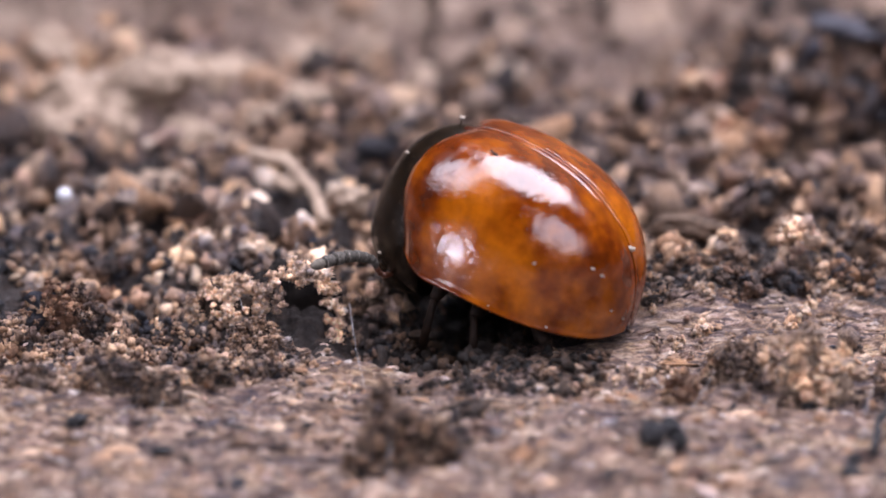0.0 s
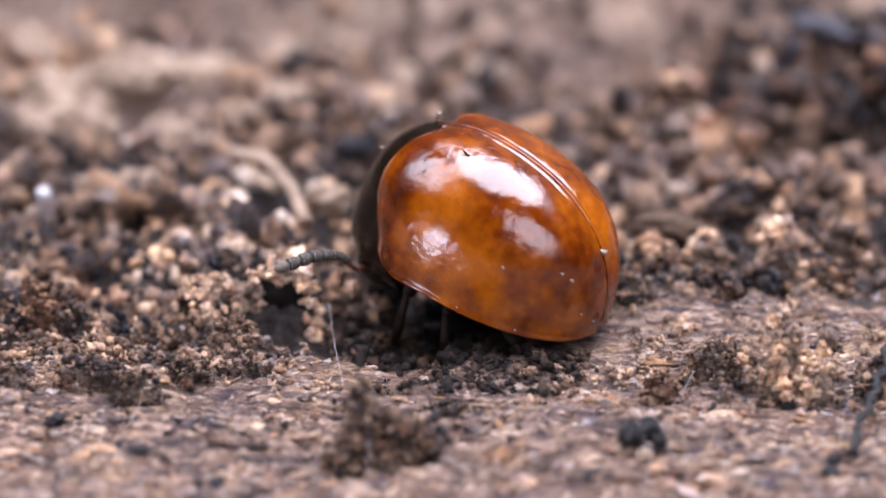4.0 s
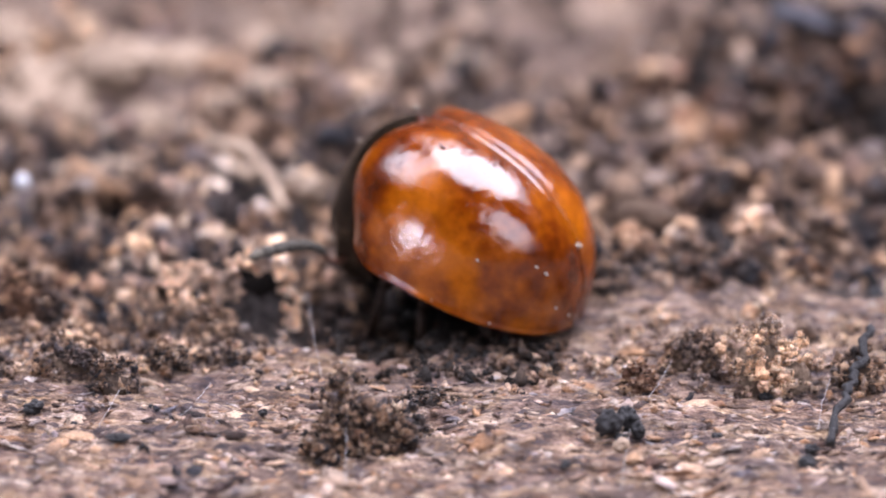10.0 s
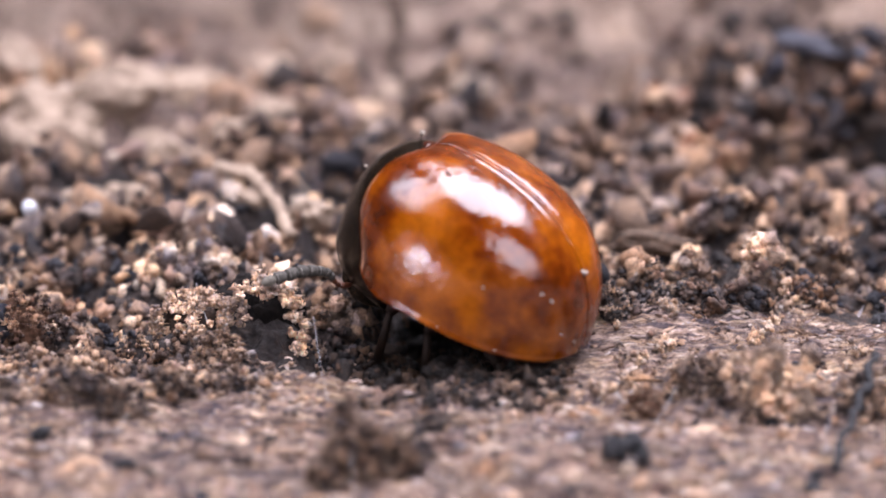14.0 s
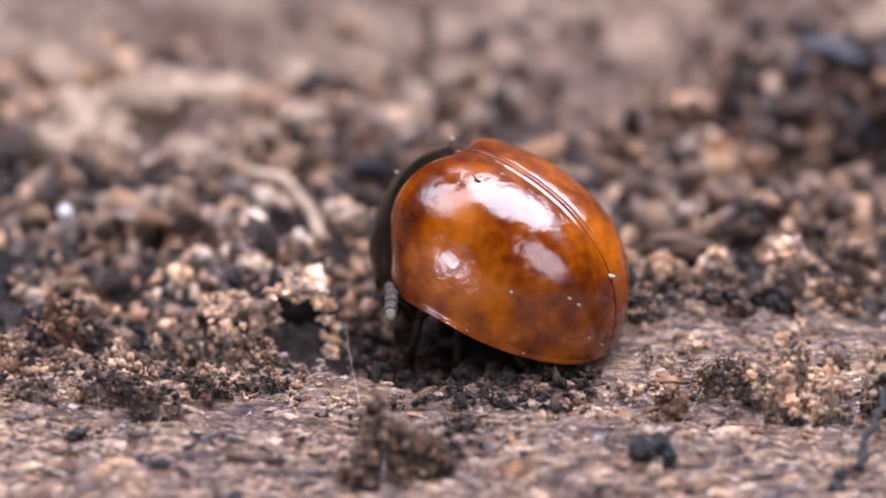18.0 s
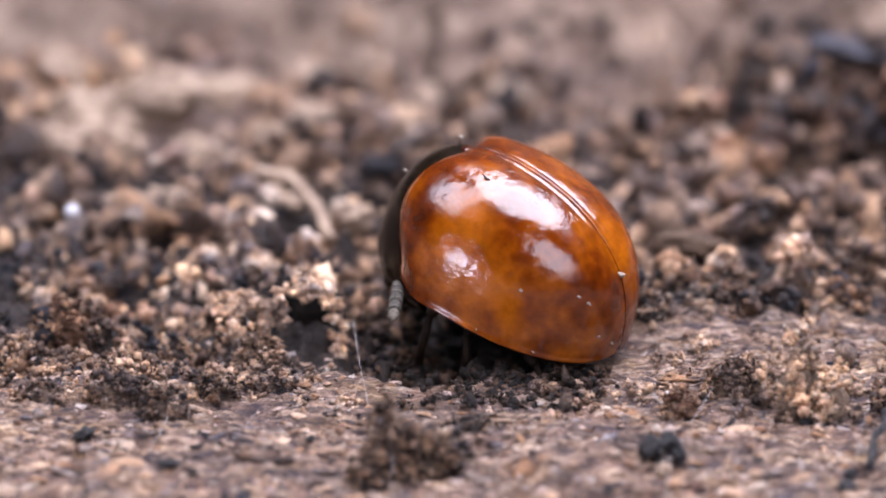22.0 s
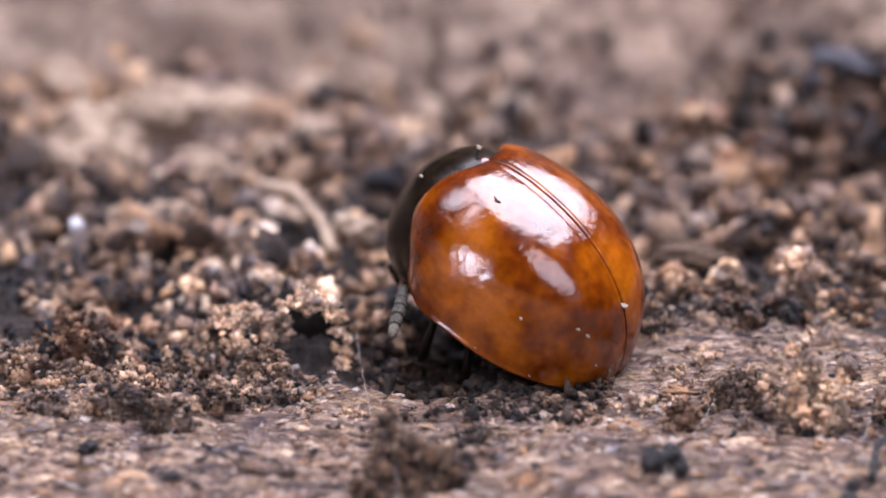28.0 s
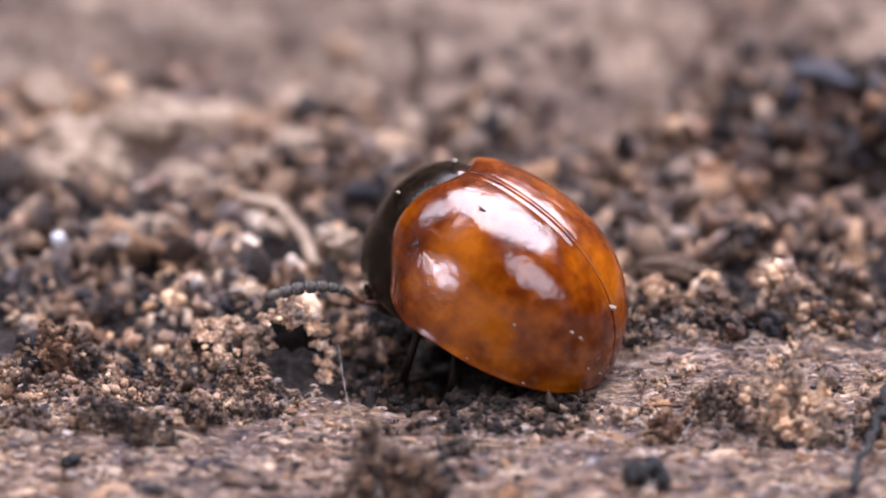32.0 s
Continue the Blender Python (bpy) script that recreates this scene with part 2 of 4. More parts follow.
def shell_material():
    """Amber horn: glossy, with cloudy darker patches under the surface."""
    m, n, l, b = shader("amber_shell", 0.5, 0.0)
    cloud = noise_at(n, l, 0.75, 3.5)
    fine = noise_at(n, l, 7, 5)
    c = ramp(n, l, cloud, [(0.30, (0.030, 0.0042, 0.0001)), (0.45, (0.125, 0.0245, 0.0001)), (0.65, (0.34, 0.098, 0.0002))])
    c = mix(n, l, 0.35, c, ramp(n, l, fine, [(0.35, (0.55, 0.5, 0.45)), (0.65, (1.15, 1.1, 1.0))]), "MULTIPLY")
    l.new(c, b.inputs["Base Color"])
    b.inputs["Subsurface Weight"].default_value = 0.04
    b.inputs["Subsurface Radius"].default_value = (0.5, 0.18, 0.05)
    b.inputs["Subsurface Scale"].default_value = 0.0006
    b.inputs["Coat Weight"].default_value = 1.0
    b.inputs["Coat IOR"].default_value = 1.7
    b.inputs["Coat Tint"].default_value = (1.0, 0.9, 0.6, 1)
    l.new(ramp(n, l, noise_at(n, l, 1.7, 4), [(0.36, (0.07, 0.07, 0.07)), (0.66, (0.24, 0.24, 0.24))]), b.inputs["Coat Roughness"])
    waves = bump(n, l, b, noise_at(n, l, 1.9, 3, rough=0.5), 0.13, 0.26)
    grit = bump(n, l, b, noise_at(n, l, 22, 4, rough=0.6), 0.012, 0.2)
    l.new(waves.outputs["Normal"], grit.inputs["Normal"])
    l.new(grit.outputs["Normal"], b.inputs["Coat Normal"])
    return m


def black_horn():
    m, n, l, b = shader("black_horn", 0.24, 0.14)
    l.new(ramp(n, l, noise_at(n, l, 5, 4), [(0.3, (0.004, 0.003, 0.002)), (0.75, (0.018, 0.011, 0.006))]), b.inputs["Base Color"])
    b.inputs["Coat Weight"].default_value, b.inputs["Coat Roughness"].default_value = 0.18, 0.15
    bump(n, l, b, noise_at(n, l, 30, 2), 0.012, 0.6)
    return m


# brown-black: humus of the mound, and shade put under the beetle
SHADED = crumb_material("humus_and_shade", [(0.0, (0.010, 0.007, 0.006)), (0.5, (0.038, 0.025, 0.017)), (0.95, (0.17, 0.11, 0.073))], True, 0.7)
CORE = {"mixed": plain("brown_core", (0.03, 0.022, 0.018), (0.16, 0.105, 0.072), 7, 0.8, 0.3, 0.08), "light": plain("tan_core", (0.06, 0.04, 0.028), (0.26, 0.175, 0.12), 7, 0.8, 0.3, 0.08),
        "grey": plain("grey_core", (0.03, 0.026, 0.026), (0.17, 0.13, 0.11), 7, 0.6, 0.4, 0.08), "red": plain("rusty_core", (0.08, 0.038, 0.022), (0.3, 0.155, 0.09), 7, 0.8, 0.3, 0.08),
        "dusky": plain("dusky_core", (0.02, 0.015, 0.012), (0.1, 0.065, 0.045), 7, 0.8, 0.3, 0.08),
        "pale": plain("pale_core", (0.12, 0.085, 0.06), (0.5, 0.36, 0.26), 7, 0.8, 0.3, 0.08)}
# near-black colour that stands in for the shade inside the arch's hole
HOLE = plain("hole_shade", (0.006, 0.005, 0.005), (0.03, 0.022, 0.018), 7, 0.8, 0.2, 0.08)
SHELL = shell_material()
HORN = black_horn()
LIMB = plain("dark_brown_limb", (0.008, 0.004, 0.002), (0.03, 0.013, 0.006), 6, 0.6, 0.2)
SCAPE = plain("red_brown_scape", (0.07, 0.02, 0.01), (0.19, 0.06, 0.025), 6, 0.4)
RING = plain("pale_ring", (0.2, 0.185, 0.16), (0.45, 0.42, 0.36), 16, 0.85, 0.2, 0.02)
CLUB = plain("downy_grey_segment", (0.03, 0.028, 0.025), (0.19, 0.175, 0.15), 16, 0.85, 0.2, 0.02)
CLUB_TIP = plain("downy_pale_tip", (0.09, 0.08, 0.065), (0.3, 0.27, 0.22), 16, 0.85, 0.2, 0.02)
DUST = plain("white_dust", (0.32, 0.26, 0.2), (0.6, 0.52, 0.42), 20, 0.8)
BEAD = plain("white_bead", (0.72, 0.74, 0.8), (0.86, 0.87, 0.9), 4, 0.18, 0.6, 0.004)
CREAM_GRAIN = plain("cream_grain", (0.5, 0.38, 0.28), (0.8, 0.69, 0.56), 3, 0.5)
PALE_WOOD = plain("pale_wood", (0.26, 0.185, 0.13), (0.62, 0.475, 0.35), 2, 0.7, 0.3, 0.06, (0.4, 1, 1))
PELLET = plain("blue_black_pellet", (0.008, 0.009, 0.012), (0.045, 0.045, 0.05), 9, 0.5, 0.5, 0.12)
BARK = plain("grey_bark", (0.045, 0.045, 0.054), (0.15, 0.15, 0.175), 3, 0.75, 0.15, 0.06, (0.4, 1.5, 1))
SILK = plain("silk", (0.6, 0.6, 0.62), (0.8, 0.8, 0.82), 9, 0.5)


# ---- mesh tools ----
def link_mesh(name, verts, faces, material, parent=None, label="", smooth=True):
    me = bpy.data.meshes.new(name)
    me.from_pydata([tuple(v) for v in verts], [], faces)
    me.materials.append(material)
    if smooth:
        me.polygons.foreach_set("use_smooth", [True] * len(me.polygons))
    ob = new(name, me)
    ob.parent = parent
    if label:
        ob["label"] = label
    return ob


def part(name, bm, material, parent, label=""):
    bmesh.ops.recalc_face_normals(bm, faces=bm.faces)
    me = bpy.data.meshes.new(name)
    bm.to_mesh(me)
    bm.free()
    me.materials.append(material)
    me.polygons.foreach_set("use_smooth", [True] * len(me.polygons))
    ob = new(name, me)
    ob.parent = parent
    if label:
        ob["label"] = label
    return ob


def lattice(x, y, seed):
    """Smooth value noise in the plane, from -1 to 1."""
    table = np.random.default_rng(seed).uniform(-1, 1, (256, 256))
    xi, yi = np.floor(x).astype(int), np.floor(y).astype(int)
    fx, fy = x - xi, y - yi
    fx, fy = fx * fx * fx * (fx * (6 * fx - 15) + 10), fy * fy * fy * (fy * (6 * fy - 15) + 10)
    a, b = table[xi % 256, yi % 256], table[(xi + 1) % 256, yi % 256]
    c, d = table[xi % 256, (yi + 1) % 256], table[(xi + 1) % 256, (yi + 1) % 256]
    return (a * (1 - fx) + b * fx) * (1 - fy) + (c * (1 - fx) + d * fx) * fy


def fractal(x, y, seed, octaves=4, gain=0.5):
    total, amp = 0.0, 1.0
    for k in range(octaves):
        total = total + amp * lattice(x * 2.03 ** k + 37.1 * k, y * 2.03 ** k + 11.7 * k, seed + k)
        amp *= gain
    return total


def step(a, b, v):
    s = np.clip((v - a) / (b - a), 0, 1)
    return s * s * (3 - 2 * s)


def bowl(x, y, cx, cy, rx, ry):
    return np.exp(-((x - cx) / rx) ** 2 - ((y - cy) / ry) ** 2)


def height(x, y):
    """Height of the rotten wood, in millimetres."""
    x, y = np.asarray(x, float), np.asarray(y, float)
    edge = y + 0.5 * lattice(x / 2.5, y * 0, 5) - 3.0 * step(-1.5, 2.5, x)
    fore = 1 - step(-1.6, 0.6, edge)
    far = step(9.5, 15.0, y)
    z = 0.16 * fractal(x / 3.0, y / 2.2, 21, 3)
    z = z + fore * (0.085 * fractal(x / 1.1, y / 0.28, 31, 4, 0.6) + 0.05 * np.abs(fractal(x / 0.35, y / 0.13, 41, 3, 0.6)))
    lumps = 0.5 - np.abs(fractal(x / 1.7, y / 1.9, 51, 3, 0.55))
    z = z + (1 - fore) * (0.75 * lumps - 0.28 + 0.14 * fractal(x / 0.35, y / 0.35, 61, 3, 0.6)) * (1 + 0.5 * far)
    z = z - 0.85 * bowl(x, y, -1.7, 0.8, 1.6, 1.2) - 0.12 * bowl(x, y, 0.4, 0.2, 1.8, 1.0)
    z = z + 1.5 * bowl(x, y, 6.8, 12.4, 2.3, 1.3) - 0.7 * bowl(x, y, 5.6, 9.4, 1.8, 1.0)
    z = z + 0.5 * bowl(x, y, -7.3, 11.0, 2.6, 2.6) - 0.5 * bowl(x, y, -10.2, 5.9, 0.6, 0.7)
    away = np.maximum(np.hypot(x, y - 6) - 30, 0)
    return z * np.exp(-away / 60)


# ---- the ground: one sheet of decayed wood, fine where it is seen, coarse towards the horizon ----
def axis(lo, hi, pitch):
    mid = np.arange(lo, hi + pitch / 2, pitch)
    out = np.geomspace(0.3, 4000, 46)
    return np.concatenate([lo - out[::-1], mid, hi + out])


def build_ground():
    gx, gy = axis(-12.5, 11.5, 0.06), axis(-8.6, 21, 0.068)
    X, Y = np.meshgrid(gx, gy, indexing="ij")
    Z = height(X, Y)
    co = np.stack([X, Y, Z], -1).reshape(-1, 3) * MM
    nx, ny = len(gx), len(gy)
    i = (np.arange(nx - 1)[:, None] * ny + np.arange(ny - 1)[None, :]).ravel()
    quads = np.stack([i, i + ny, i + ny + 1, i + 1], 1)
    me = bpy.data.meshes.new("ground")
    me.vertices.add(len(co))
    me.vertices.foreach_set("co", co.ravel())
    me.loops.add(quads.size)
    me.loops.foreach_set("vertex_index", quads.ravel())
    me.polygons.add(len(quads))
    me.polygons.foreach_set("loop_start", np.arange(len(quads)) * 4)
    me.polygons.foreach_set("use_smooth", np.ones(len(quads), bool))
    me.update(calc_edges=True)
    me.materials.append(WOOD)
    tagged(new("ground", me), "flaky tan and brown surface of a decayed log", "ground", kind="structure")


build_ground()


# ---- grains ----
def ball_mesh(subdivisions, seed, rough, squash=(1, 1, 1)):
    """An irregular grain of radius about 1: its points and triangles."""
    bm = bmesh.new()
    bmesh.ops.create_icosphere(bm, subdivisions=subdivisions, radius=1)
    v = []
    for p in bm.verts:
        d = p.co.normalized()
        r = 1 + rough * noise.noise(d * 1.3 + Vector((seed * 7.3, 0, 0))) + 0.6 * rough * noise.noise(d * 3.1 + Vector((0, seed * 5.1, 0)))
        v.append([d[i] * r * squash[i] for i in range(3)])
    f = [[q.index for q in p.verts] for p in bm.faces]
    bm.free()
    return np.array(v), np.array(f)


CHIP_SHAPES = [ball_mesh(1 + s % 2, s + 20, 0.8, (1.75, 0.75, 0.4)) for s in range(6)]


def crumb_shape(subdivisions, seed, lobes=11, reach=0.62, knob=0.42):
    """A knobbly crumb of radius about 1: the outline of several fused grains, in one skin."""
    rng = np.random.default_rng(seed)
    c = rng.normal(0, 1, (lobes, 3)) * np.array([1, 1, 0.8])
    c = c / np.linalg.norm(c, axis=1)[:, None] * rng.uniform(0.75, 1.1, (lobes, 1)) * reach
    q = knob * rng.uniform(0.7, 1.25, lobes)
    bm = bmesh.new()
    bmesh.ops.create_icosphere(bm, subdivisions=subdivisions, radius=1)
    v = []
    for p in bm.verts:
        d = np.array(p.co.normalized())
        along = c @ d
        off = q ** 2 - ((c ** 2).sum(1) - along ** 2)
        r = max(0.45, float(np.max(np.where(off > 0, along + np.sqrt(np.maximum(off, 0)), 0))))
        r *= 1 + 0.14 * noise.noise(Vector(d) * 5 + Vector((seed, 0, 0)))
        v.append(d * r)
    f = [[t.index for t in p.verts] for p in bm.faces]
    bm.free()
    return np.array(v), np.array(f)


CRUMB_SHAPES = [crumb_shape(3, s, 26, 0.8, 0.27) for s in range(7)]
FAR_CRUMBS = [crumb_shape(2, s + 30, 16, 0.7, 0.36) for s in range(6)]
TINY_CRUMBS = [ball_mesh(1, s + 50, 0.9, (1, 0.9, 0.8)) for s in range(8)]


def turns(n, tilt, rng):
    """n random turn matrices; tilt 1 turns any way, 0 about the upright alone."""
    a = rng.uniform(0, 2 * np.pi, n)
    b = rng.normal(0, 1.2, n) * tilt
    c = rng.normal(0, 1.2, n) * tilt
    out = np.zeros((n, 3, 3))
    for k in range(n):
        out[k] = np.array(Euler((b[k], c[k], a[k])).to_matrix())
    return out


def heap(name, pts, radii, shapes, material, label, category, tilt=1.0, along=None):
    """Many grains in one mesh."""
    rng = np.random.default_rng(len(pts))
    T = turns(len(pts), tilt, rng)
    if along is not None:
        for k in range(len(pts)):
            T[k] = np.array(Euler((rng.normal(0, 0.25), rng.normal(0, 0.2), rng.normal(0, along))).to_matrix())
    pick = rng.integers(0, len(shapes), len(pts))
    vs, fs, base = [], [], 0
    for k in range(len(pts)):
        v, f = shapes[pick[k]]
        vs.append((v * radii[k] * rng.uniform(0.6, 1.3, 3)) @ T[k].T + pts[k])
        fs.append(f + base)
        base += len(v)
    co, tri = np.concatenate(vs) * MM, np.concatenate(fs)
    me = bpy.data.meshes.new(name)
    me.vertices.add(len(co))
    me.vertices.foreach_set("co", co.ravel())
    me.loops.add(tri.size)
    me.loops.foreach_set("vertex_index", tri.ravel())
    me.polygons.add(len(tri))
    me.polygons.foreach_set("loop_start", np.arange(len(tri)) * 3)
    me.polygons.foreach_set("use_smooth", np.ones(len(tri), bool))
    me.update(calc_edges=True)
    me.materials.append(material)
    return tagged(new(name, me), label, category, kind="stuff")


def crumble(n, r, rng, flat=0.6, spread=0.25):
    """A crumbly cluster: grains stuck to one another. Points and radii in millimetres, resting on z = 0."""
    pts, rad = [np.zeros(3)], [r * 1.2]
    while len(pts) < n:
        k = rng.integers(0, len(pts))
        d = rng.normal(0, 1, 3) * np.array([1, 1, flat])
        d[2] = abs(d[2]) * 0.9 - 0.15
        d /= np.linalg.norm(d)
        q = r * float(np.exp(rng.normal(0, spread + 0.15)))
        p = pts[k] + d * (rad[k] + q) * 0.75
        p[2] = max(p[2], -0.2 * r)
        pts.append(p)
        rad.append(q)
    return np.array(pts), np.array(rad)


# ---- the beetle: x runs to its head, y to its left, z up ----
LONG, WIDE, HIGH = 4.185, 1.922, 2.425


def swell(u, crest, front, power):
    if u < crest:
        return math.sqrt(max(0.0, 1 - ((crest - u) / front) ** 2))
    return max(0.0, 1 - min(1.0, (u - crest) / (1 - crest)) ** 2.2) ** power


def shell_point(u, turn, grow=0.0):
    """A point of the wing cases: u from their base (0) to the tip (1), turn from the left rim (0) to the seam (90 degrees)."""
    w = (WIDE + grow) * swell(u, 0.360, 0.545, 0.501)
    h = (HIGH + grow) * swell(u, 0.285, 0.719, 0.419)
    c, s = math.cos(turn), math.sin(turn)
    x = LONG * (0.5 - u) + (1 - u) ** 4 * (0.32 * abs(math.sin(2 * turn)) ** 1.3 + 0.15 * math.exp(-((turn - 0.45) / 0.4) ** 2) - 0.06 * c ** 8)
    z = h * s - 0.13 * c * c * math.exp(-((u - 0.16) / 0.12) ** 2)
    tuck = 1 - 0.075 * max(0.0, (0.09 - u) / 0.09) ** 2
    return Vector((x, w * abs(c) ** 0.538 * tuck, z * (0.5 + 0.5 * tuck)))


def grid_faces(bm, rows):
    for a, b in zip(rows, rows[1:]):
        for k in range(len(a) - 1):
            bm.faces.new((a[k], a[k + 1], b[k + 1], b[k]))


def wing_case(side):
    """One wing case with a reflexed rim, a sutural groove and a thickness."""
    bm = bmesh.new()
    us = [0.004 + 0.90 * k / 46 for k in range(47)] + [1 - 0.096 * (1 - k / 14) ** 1.8 for k in range(1, 14)] + [0.9995]
    turnsteps = [math.pi / 2 * (k / 54) for k in range(54)] + [math.acos((y / WIDE) ** 1.860) for y in (0.2, 0.17, 0.145, 0.12, 0.095, 0.07, 0.05, 0.035)] + [math.pi / 2]
    rows = []
    for u in us:
        row = []
        p0 = shell_point(u, 0.0)
        fade = min(1.0, (1 - u) / 0.05) * min(1.0, u / 0.3 + 0.12)
        for lip_out, lip_z in ((-0.16, -0.08), (-0.03, -0.075), (0.026, -0.045), (0.034, -0.014), (0.016, 0.012)):
            row.append(bm.verts.new(((p0.x), side * max(0.004, p0.y + lip_out * fade), p0.z + lip_z * fade)))
        for a in turnsteps[1:]:
            p = shell_point(u, a)
            gap = p.y
            groove = 0.012 * math.exp(-((gap - 0.135) / 0.03) ** 2) * fade
            p.z -= groove
            if gap < 0.09:
                p.z += 0.003 * fade * math.exp(-((gap - 0.06) / 0.03) ** 2)
            p.y = max(p.y, 0.024)
            row.append(bm.verts.new((p.x, side * p.y, p.z)))
        top = shell_point(u, math.pi / 2)
        row.append(bm.verts.new((top.x, side * 0.019, top.z - 0.05 * fade)))
        row.append(bm.verts.new((top.x, side * 0.019, top.z - 0.15 * fade)))
        rows.append(row)
    front = [bm.verts.new((v.co.x - 0.02, v.co.y * 0.9, v.co.z * 0.93)) for v in rows[0]]
    grid_faces(bm, [front] + rows)
    for v in bm.verts:
        v.co *= MM
    return bm


def blob(centre, radii, seg=28, rings=18, power=2.0, cut=None):
    bm = bmesh.new()
    bmesh.ops.create_uvsphere(bm, u_segments=seg, v_segments=rings, radius=1)
    for v in bm.verts:
        c = v.co
        k = sum(abs(c[i]) ** power for i in range(3)) ** (-1 / power)
        v.co = Vector((centre[i] + c[i] * k * radii[i] for i in range(3)))
        if cut:
            cut(v)
        v.co *= MM
    return bm


def tube(path, radii, sides=10):
    """A tube along a list of points, its radius changing from point to point."""
    bm = bmesh.new()
    rows = []
    for k, p in enumerate(path):
        p = Vector(p)
        d = (Vector(path[min(k + 1, len(path) - 1)]) - Vector(path[max(k - 1, 0)])).normalized()
        s = d.cross(Vector((0.31, 0.17, 0.93))).normalized()
        t = d.cross(s)
        rows.append([bm.verts.new((p + (s * math.cos(2 * math.pi * j / sides) + t * math.sin(2 * math.pi * j / sides)) * radii[k]) * MM) for j in range(sides)])
    for a, b in zip(rows, rows[1:]):
        for j in range(sides):
            bm.faces.new((a[j], a[(j + 1) % sides], b[(j + 1) % sides], b[j]))
    bm.faces.new(rows[0])
    bm.faces.new(rows[-1][::-1])
    return bm


def bead_row(path, radii):
    pts, rad = [], []
    for k in range(len(path) - 1):
        a, b = Vector(path[k]), Vector(path[k + 1])
        for f in (0.08, 0.3, 0.6, 0.9):
            pts.append(a.lerp(b, f))
            rad.append(radii[k] * (0.72, 0.98, 1.0, 0.74)[(0.08, 0.3, 0.6, 0.9).index(f)])
    return pts, rad


def build_antenna(parent, side):
    """Eleven segments in an arch along x, from a thin red-brown scape to a downy pale tip."""
    root = new("antenna", None)
    root.parent = parent
    root["label"] = "beaded antenna thickening to a downy pale tip"
    n = 11
    ends = [0.0, 0.24, 0.36, 0.47, 0.59, 0.74, 0.92, 1.12, 1.33, 1.55, 1.77, 2.02]
    radius = [0.055, 0.05, 0.055, 0.07, 0.086, 0.1, 0.112, 0.12, 0.125, 0.122, 0.105]
    for k in range(n):
        def arch(s):
            f = s / 2.02
            return Vector((2.15 * f, 0.0, 0.30 * math.sin(math.pi * f) ** 1.1 - 0.14 * math.sin(math.pi * min(1, f * 3.4)) * (f < 0.3)))
        a, b = ends[k], ends[k + 1]
        steps = [arch(a + (b - a) * f) for f in (0.0, 0.18, 0.42, 0.68, 0.9, 1.0)]
        shape = (0.52, 0.86, 1.0, 1.03, 0.96, 0.62) if k < n - 1 else (0.7, 0.98, 1.0, 0.86, 0.5, 0.12)
        bm = tube(steps, [radius[k] * s for s in shape], 12)
        part("antenna_segment", bm, SCAPE if k < 3 else (CLUB if k < n - 1 else CLUB_TIP), root,
             "red-brown base segment" if k < 3 else ("downy grey segment" if k < n - 1 else "pale downy tip segment"))
        if 2 < k < n - 1:
            band = [arch(b - 0.045), arch(b - 0.03), arch(b - 0.012)]
            part("ring", tube(band, [radius[k] * 0.93, radius[k] * 1.02, radius[k] * 0.72], 12), RING, root, "pale bristly ring")
    return root


def build_leg(parent, hip, knee, ankle, toe):
    leg = part("leg", tube([hip, Vector(hip).lerp(Vector(knee), 0.5), knee], [0.13, 0.17, 0.10]), LIMB, parent, "dark brown leg")
    part("shin", tube([knee, Vector(knee).lerp(Vector(ankle), 0.6), ankle], [0.07, 0.085, 0.09]), LIMB, leg)
    pts, rad = bead_row([Vector(ankle).lerp(Vector(toe), f) for f in (0, 0.25, 0.5, 0.75, 1.0)], [0.06, 0.055, 0.05, 0.045])
    part("foot", tube(pts, rad, 8), LIMB, leg)
    return leg


